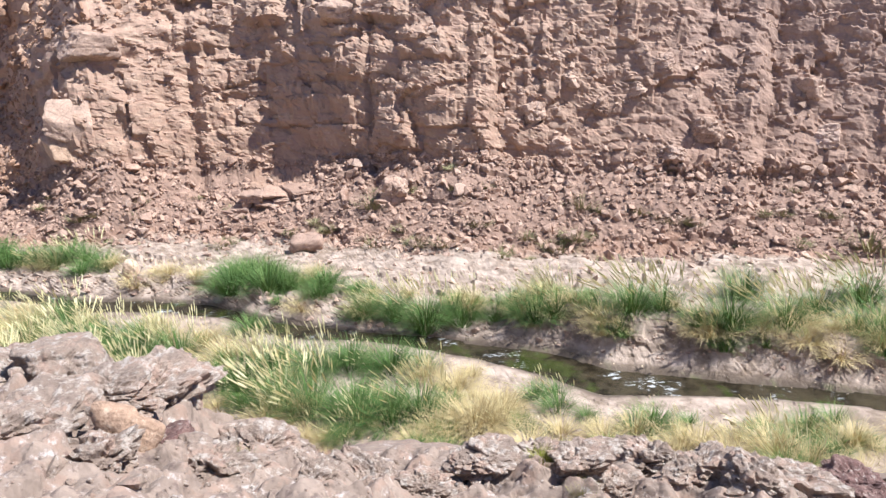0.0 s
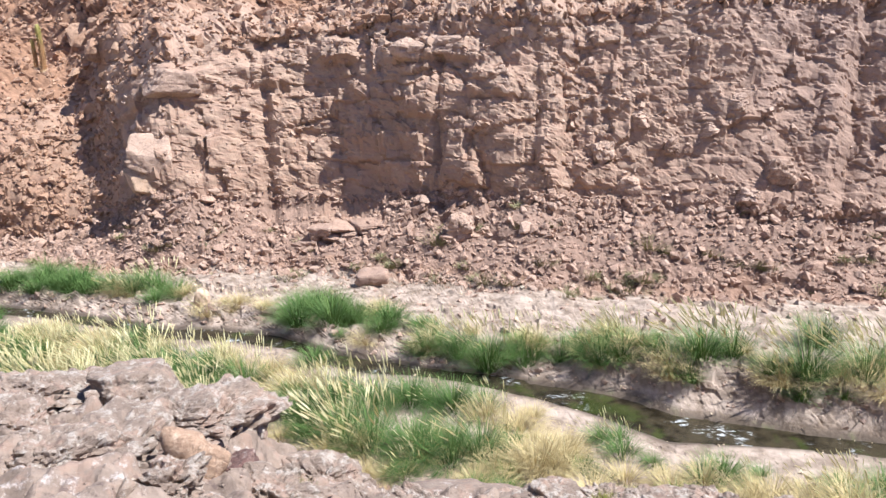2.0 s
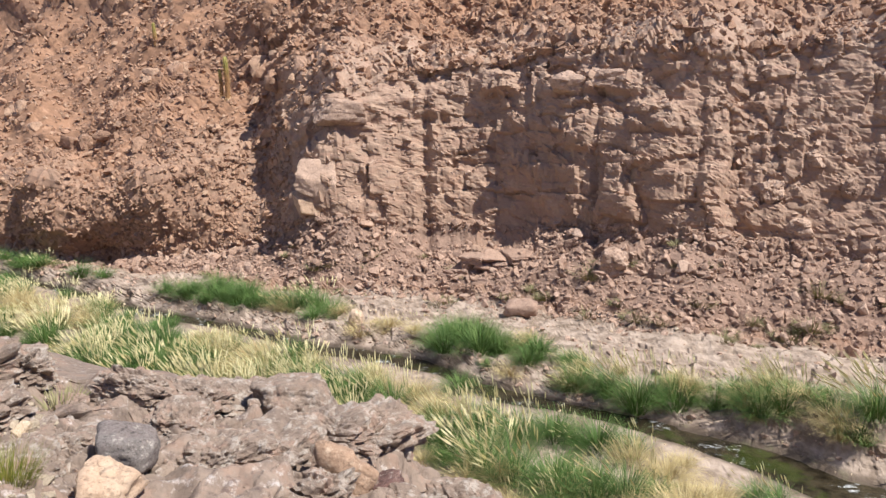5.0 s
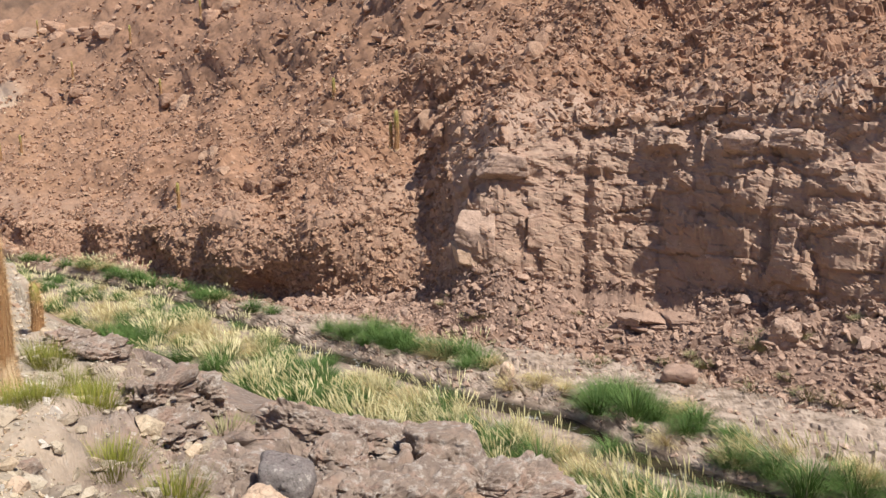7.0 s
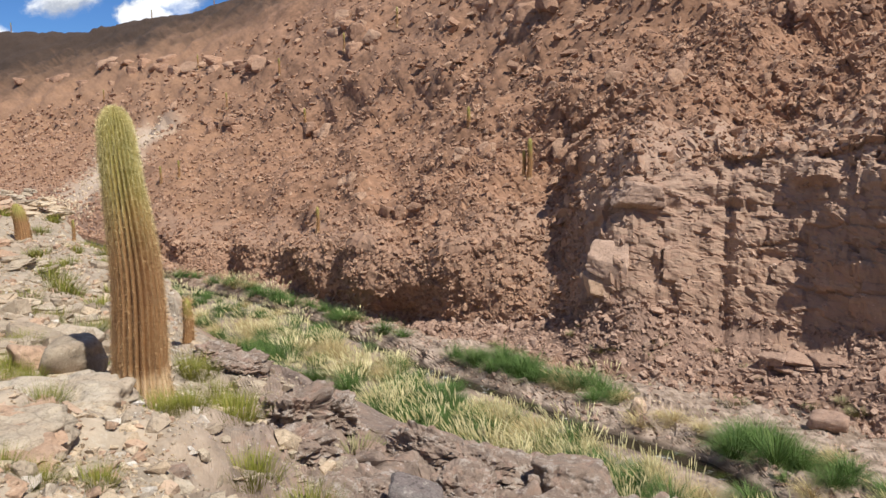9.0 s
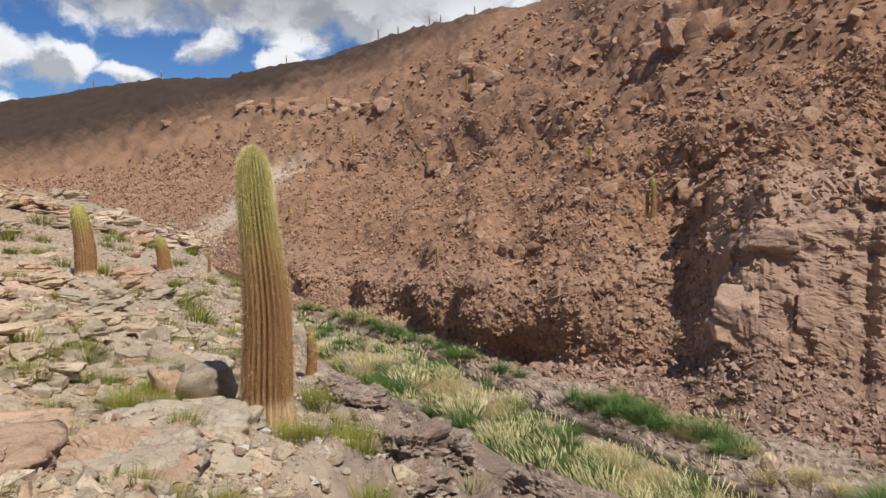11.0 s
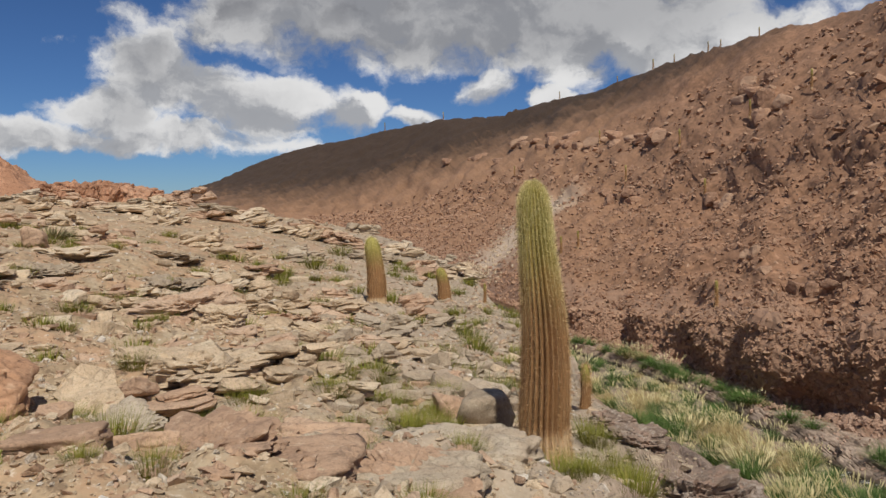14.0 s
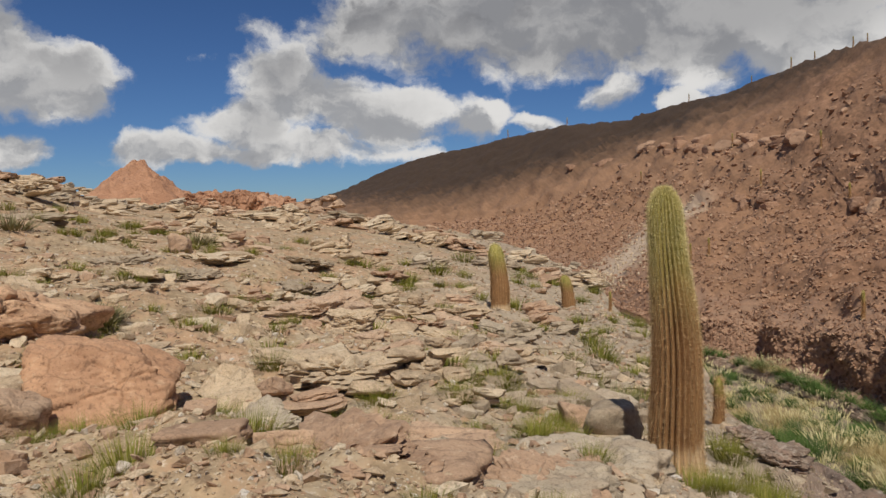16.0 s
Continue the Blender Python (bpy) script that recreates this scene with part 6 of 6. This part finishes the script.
def knoll(name, label, az, r, size, seed, sharp=1.3, mat=None, lift=-.3):
    """A small bare rock hill."""
    k, m = 26, 60
    verts, faces = [(0, 0, size[2])], []
    for i in range(1, k + 1):
        f = i / k
        for j in range(m):
            th = 2 * math.pi * j / m
            d = Vector((math.cos(th), math.sin(th), 0))
            wob = 1 + .22 * noise.noise(d * 1.7 + Vector((seed, 0, 0)))
            h = size[2] * (1 - f) ** sharp + size[2] * .24 * noise.fractal(Vector((d.x * f * 3, d.y * f * 3, seed)), .8, 2, 5) * (1 - f * .5)
            verts.append((d.x * f * size[0] * wob, d.y * f * size[1] * wob, h))
    for j in range(m):
        faces.append((0, 1 + j, 1 + (j + 1) % m))
    for i in range(k - 1):
        for j in range(m):
            a, b = 1 + i * m + j, 1 + i * m + (j + 1) % m
            faces.append((a, a + m, b + m, b))
    ob = part(name, mesh_from(name, verts, faces), mat or PINK_ROCK)
    x, y, z = at_polar(az, r)
    ob.matrix_world = pose(x, y, z + lift, 0, 0, az)
    return tagged(ob, label, "rock hill")


knoll("rock_knoll", "bare orange-red rock knoll on the skyline", 95.4, 76, (6.6, 7.2, 4.3), 3, 1.05, KNOLL_ROCK)
for i in range(15):
    az = 84.6 + 7.9 * (i + .5) / 15
    h = 1.0 + 1.3 * math.sin(math.pi * (i + 1) / 16)
    boulder("outcrop_rock", "layered red rock of a low outcrop on the skyline", az, 70 + (i * 7) % 3, (1.8, 1.3 + (i * 5) % 4 * .4, h), KNOLL_ROCK, 160 + i, turn=az + i * 23, flat_top=.7, sub=4, rough=.12, group="red outcrop")



# ---- shrubs and bushes ----
def build_shrubs():
    rnd = random.Random(21)
    bank = [(95, 8.9, 1.1), (88, 8.3, 1.1), (85.4, 7.0, .95), (79.3, 8.0, .95), (67.8, 9.4, 1.0), (71, 8.3, .7), (74, 13.6, 1.4), (70.9, 14.2, 1.2), (76.2, 16.2, 1.0), (86.6, 16.4, 1.3),
            (90.2, 20.5, 1.3), (93.7, 27, 1.6), (95.6, 7.1, 1.1), (98.4, 6.6, .9), (89.5, 6.7, .5), (83, 10.4, .9), (85, 9, .5), (55.2, 12, 1.0), (53.5, 11.1, .9), (52.5, 10.2, .8),
            (70.1, 13.3, .7), (69, 11.7, .9), (63.2, 24.2, 1.5), (74.7, 42.9, 2.4), (76.9, 40.6, 2.2), (72.9, 39, 2.0), (72.8, 49, 2.4), (69.2, 36, 2.2), (80.7, 7.5, .5)]
    more = [(98.6, 9.3, .9), (90.3, 9, .8), (77.5, 7.5, .55), (83.4, 7.8, .45), (80.2, 41.8, 2.2), (83.4, 26.5, 1.3), (92.2, 17.1, 1.1), (57.2, 8.3, 1.0), (56.0, 8.8, .9), (54.4, 11.6, .9),
            (52.4, 10.3, 1.1), (55.2, 8.4, .8), (66.1, 11.5, .9), (61, 5.9, .6), (64.6, 5.8, .55), (52, 8.4, 1.0), (62.8, 21.2, 1.3), (64.8, 28.2, 1.6), (63.5, 17.3, 1.1),
            (56.0, 9.6, .9), (50.8, 7.2, .9), (47.0, 6.2, .9), (73.7, 12.8, 1.15), (78.9, 9.7, 1.1), (67.2, 10.2, 1.25), (70.8, 16.2, 1.2), (68.8, 12.6, .9), (69.9, 13.0, .9), (77.4, 8.9, .7),
            (65.3, 19.6, 1.3), (63.9, 25, 1.6), (66.8, 6.0, .6), (76.2, 15.2, 1.1), (63.1, 20.5, 1.3), (75.6, 6.0, .6), (60.3, 16.3, 1.2), (61.5, 13.8, 1.1)]
    for az, r, size in bank + more:
        shrub(az, r, size, rnd)
    for i in range(170):
        r = rnd.uniform(8, 48)
        shrub(rnd.uniform(60, 104), r, rnd.uniform(.45, .8) + r * .02, rnd)
    for az, r, size in [(98, 17.8, 1.7), (91.7, 41.7, 2.6), (62.3, 15.5, 1.4), (102.7, 33.6, 2.2), (43.5, 9.2, .9)]:
        shrub(az, r, size, rnd, BUSHES, PALE_BUSH, "low_bush", "low grey-green bush among the stones", "pale bushes")
    for az, r, size in [(16.5, 6.6, .62), (-8.2, 7.5, .5), (-23.1, 8.0, .5), (10.3, 6.3, .4), (-11.5, 7.1, .45)]:
        shrub(az, r, size, rnd, SHRUBS, PALE_BUSH, "low_bush", "small pale dry tuft among crusty rocks", "pale bushes")
    shrub(-7.2, 13.6, 1.1, rnd, BUSHES, BUSH, "low_bush", "bright green bush at the bank's foot", "bushes on the talus")
    talus = [(5.3, 26.5, 1.4), (-2.6, 24.8, 1.1), (-10.3, 26.3, 1.4), (-14.4, 26.3, .9), (-10, 24.9, 1.3), (-6.2, 24.7, .9), (1.9, 24.2, 1.1), (0, 24, 1.0), (-18.2, 26.2, 1.0), (25.6, 29.8, 1.0),
             (5.3, 24.8, 1.3), (-26.9, 28.2, .9), (-8.8, 24.4, 1.5), (16.3, 26.6, 1.3), (-29.6, 27.4, 1.9), (-22.7, 27.3, .8), (-25.4, 26.4, .9), (-4.6, 23.8, 1.0), (8.7, 26, .9), (21.7, 29.7, .9),
             (22, 29, .8), (-11.6, 26.1, .7), (-16.4, 26.1, .8), (-16, 28.1, .9), (27.6, 31.3, .8), (11.2, 26.3, .8)]
    for az, r, size in talus:
        shrub(az, r, size, rnd, BUSHES, BUSH, "low_bush", "small round green bush on the rubble", "bushes on the talus")
    for i in range(36):
        az = rnd.uniform(-33, 34)
        lo, hi = (float(np.interp(az, l[:, 0], l[:, 1])) for l in (L_TALUS, L_WALL))
        shrub(az, rnd.uniform(lo - 1.5, hi), rnd.uniform(.4, .85), rnd, BUSHES, BUSH, "low_bush", "small round green bush on the rubble", "bushes on the talus")


PALE_BUSH = leaf_material("pale_bush", (0.17, 0.16, 0.075, 1), (0.30, 0.27, 0.14, 1), (0.34, 0.29, 0.17, 1), 0.6)
build_shrubs()
# ---- distant cacti ----
for i, (az, r, h) in enumerate([(31.1, 41.2, 2.3), (31.5, 41.4, 1.5), (35.5, 50, 2.0), (44.3, 102.5, 2.3), (56.9, 88, 2.2), (55.7, 86, 2.0), (46.3, 47.7, 1.7), (62.4, 40, 1.1),
                                (50.6, 178, 2.4), (49.2, 170, 1.8), (47.0, 160, 2.0), (46.2, 156, 1.5), (43.8, 147, 1.7), (65.3, 288, 3.0), (69.5, 328, 3.6), (52.4, 115, 2.4),
                                (40.6, 98, 2.4), (47.1, 90, 2.2), (48.8, 114, 2.5), (53.0, 196, 1.8), (57.0, 226, 2.2), (54.2, 150, 2.5), (60.2, 170, 2.4)]):
    cactus("columnar_cactus", "slim columnar cactus standing on the rocky slope", az, r, h, .045 * h + .03, .04 * h + .02, 10, seed=20 + i, fine=False, group="distant cacti")


# ---- single stones of the near bank ----
def build_single_stones():
    rng = np.random.default_rng(303)
    rows, cols = pick_spots(rng, 300, ROW[2] - 30, ROW[3] + 30, 45, 104)
    for k in range(300):
        p, dist = SHEET[rows[k], cols[k]], BASE_R[rows[k], cols[k]]
        size = .14 * (1 - rng.random() * .93) ** -.5
        ob = new("stone", (SLABS + STONES[:5])[int(rng.integers(15))])
        ob.parent = GROUND_OB
        ob.matrix_world = Matrix.Translation((p[0], p[1], p[2] - .02 * size)) @ Euler((rng.normal(0, .14), rng.normal(0, .14), rng.uniform(0, 6.28))).to_matrix().to_4x4() @ Matrix.Diagonal((*(size * rng.uniform(.8, 1.3, 3)), 1))


for me in SLABS + STONES:
    me.materials.append(CRUST_ROCK)
build_single_stones()
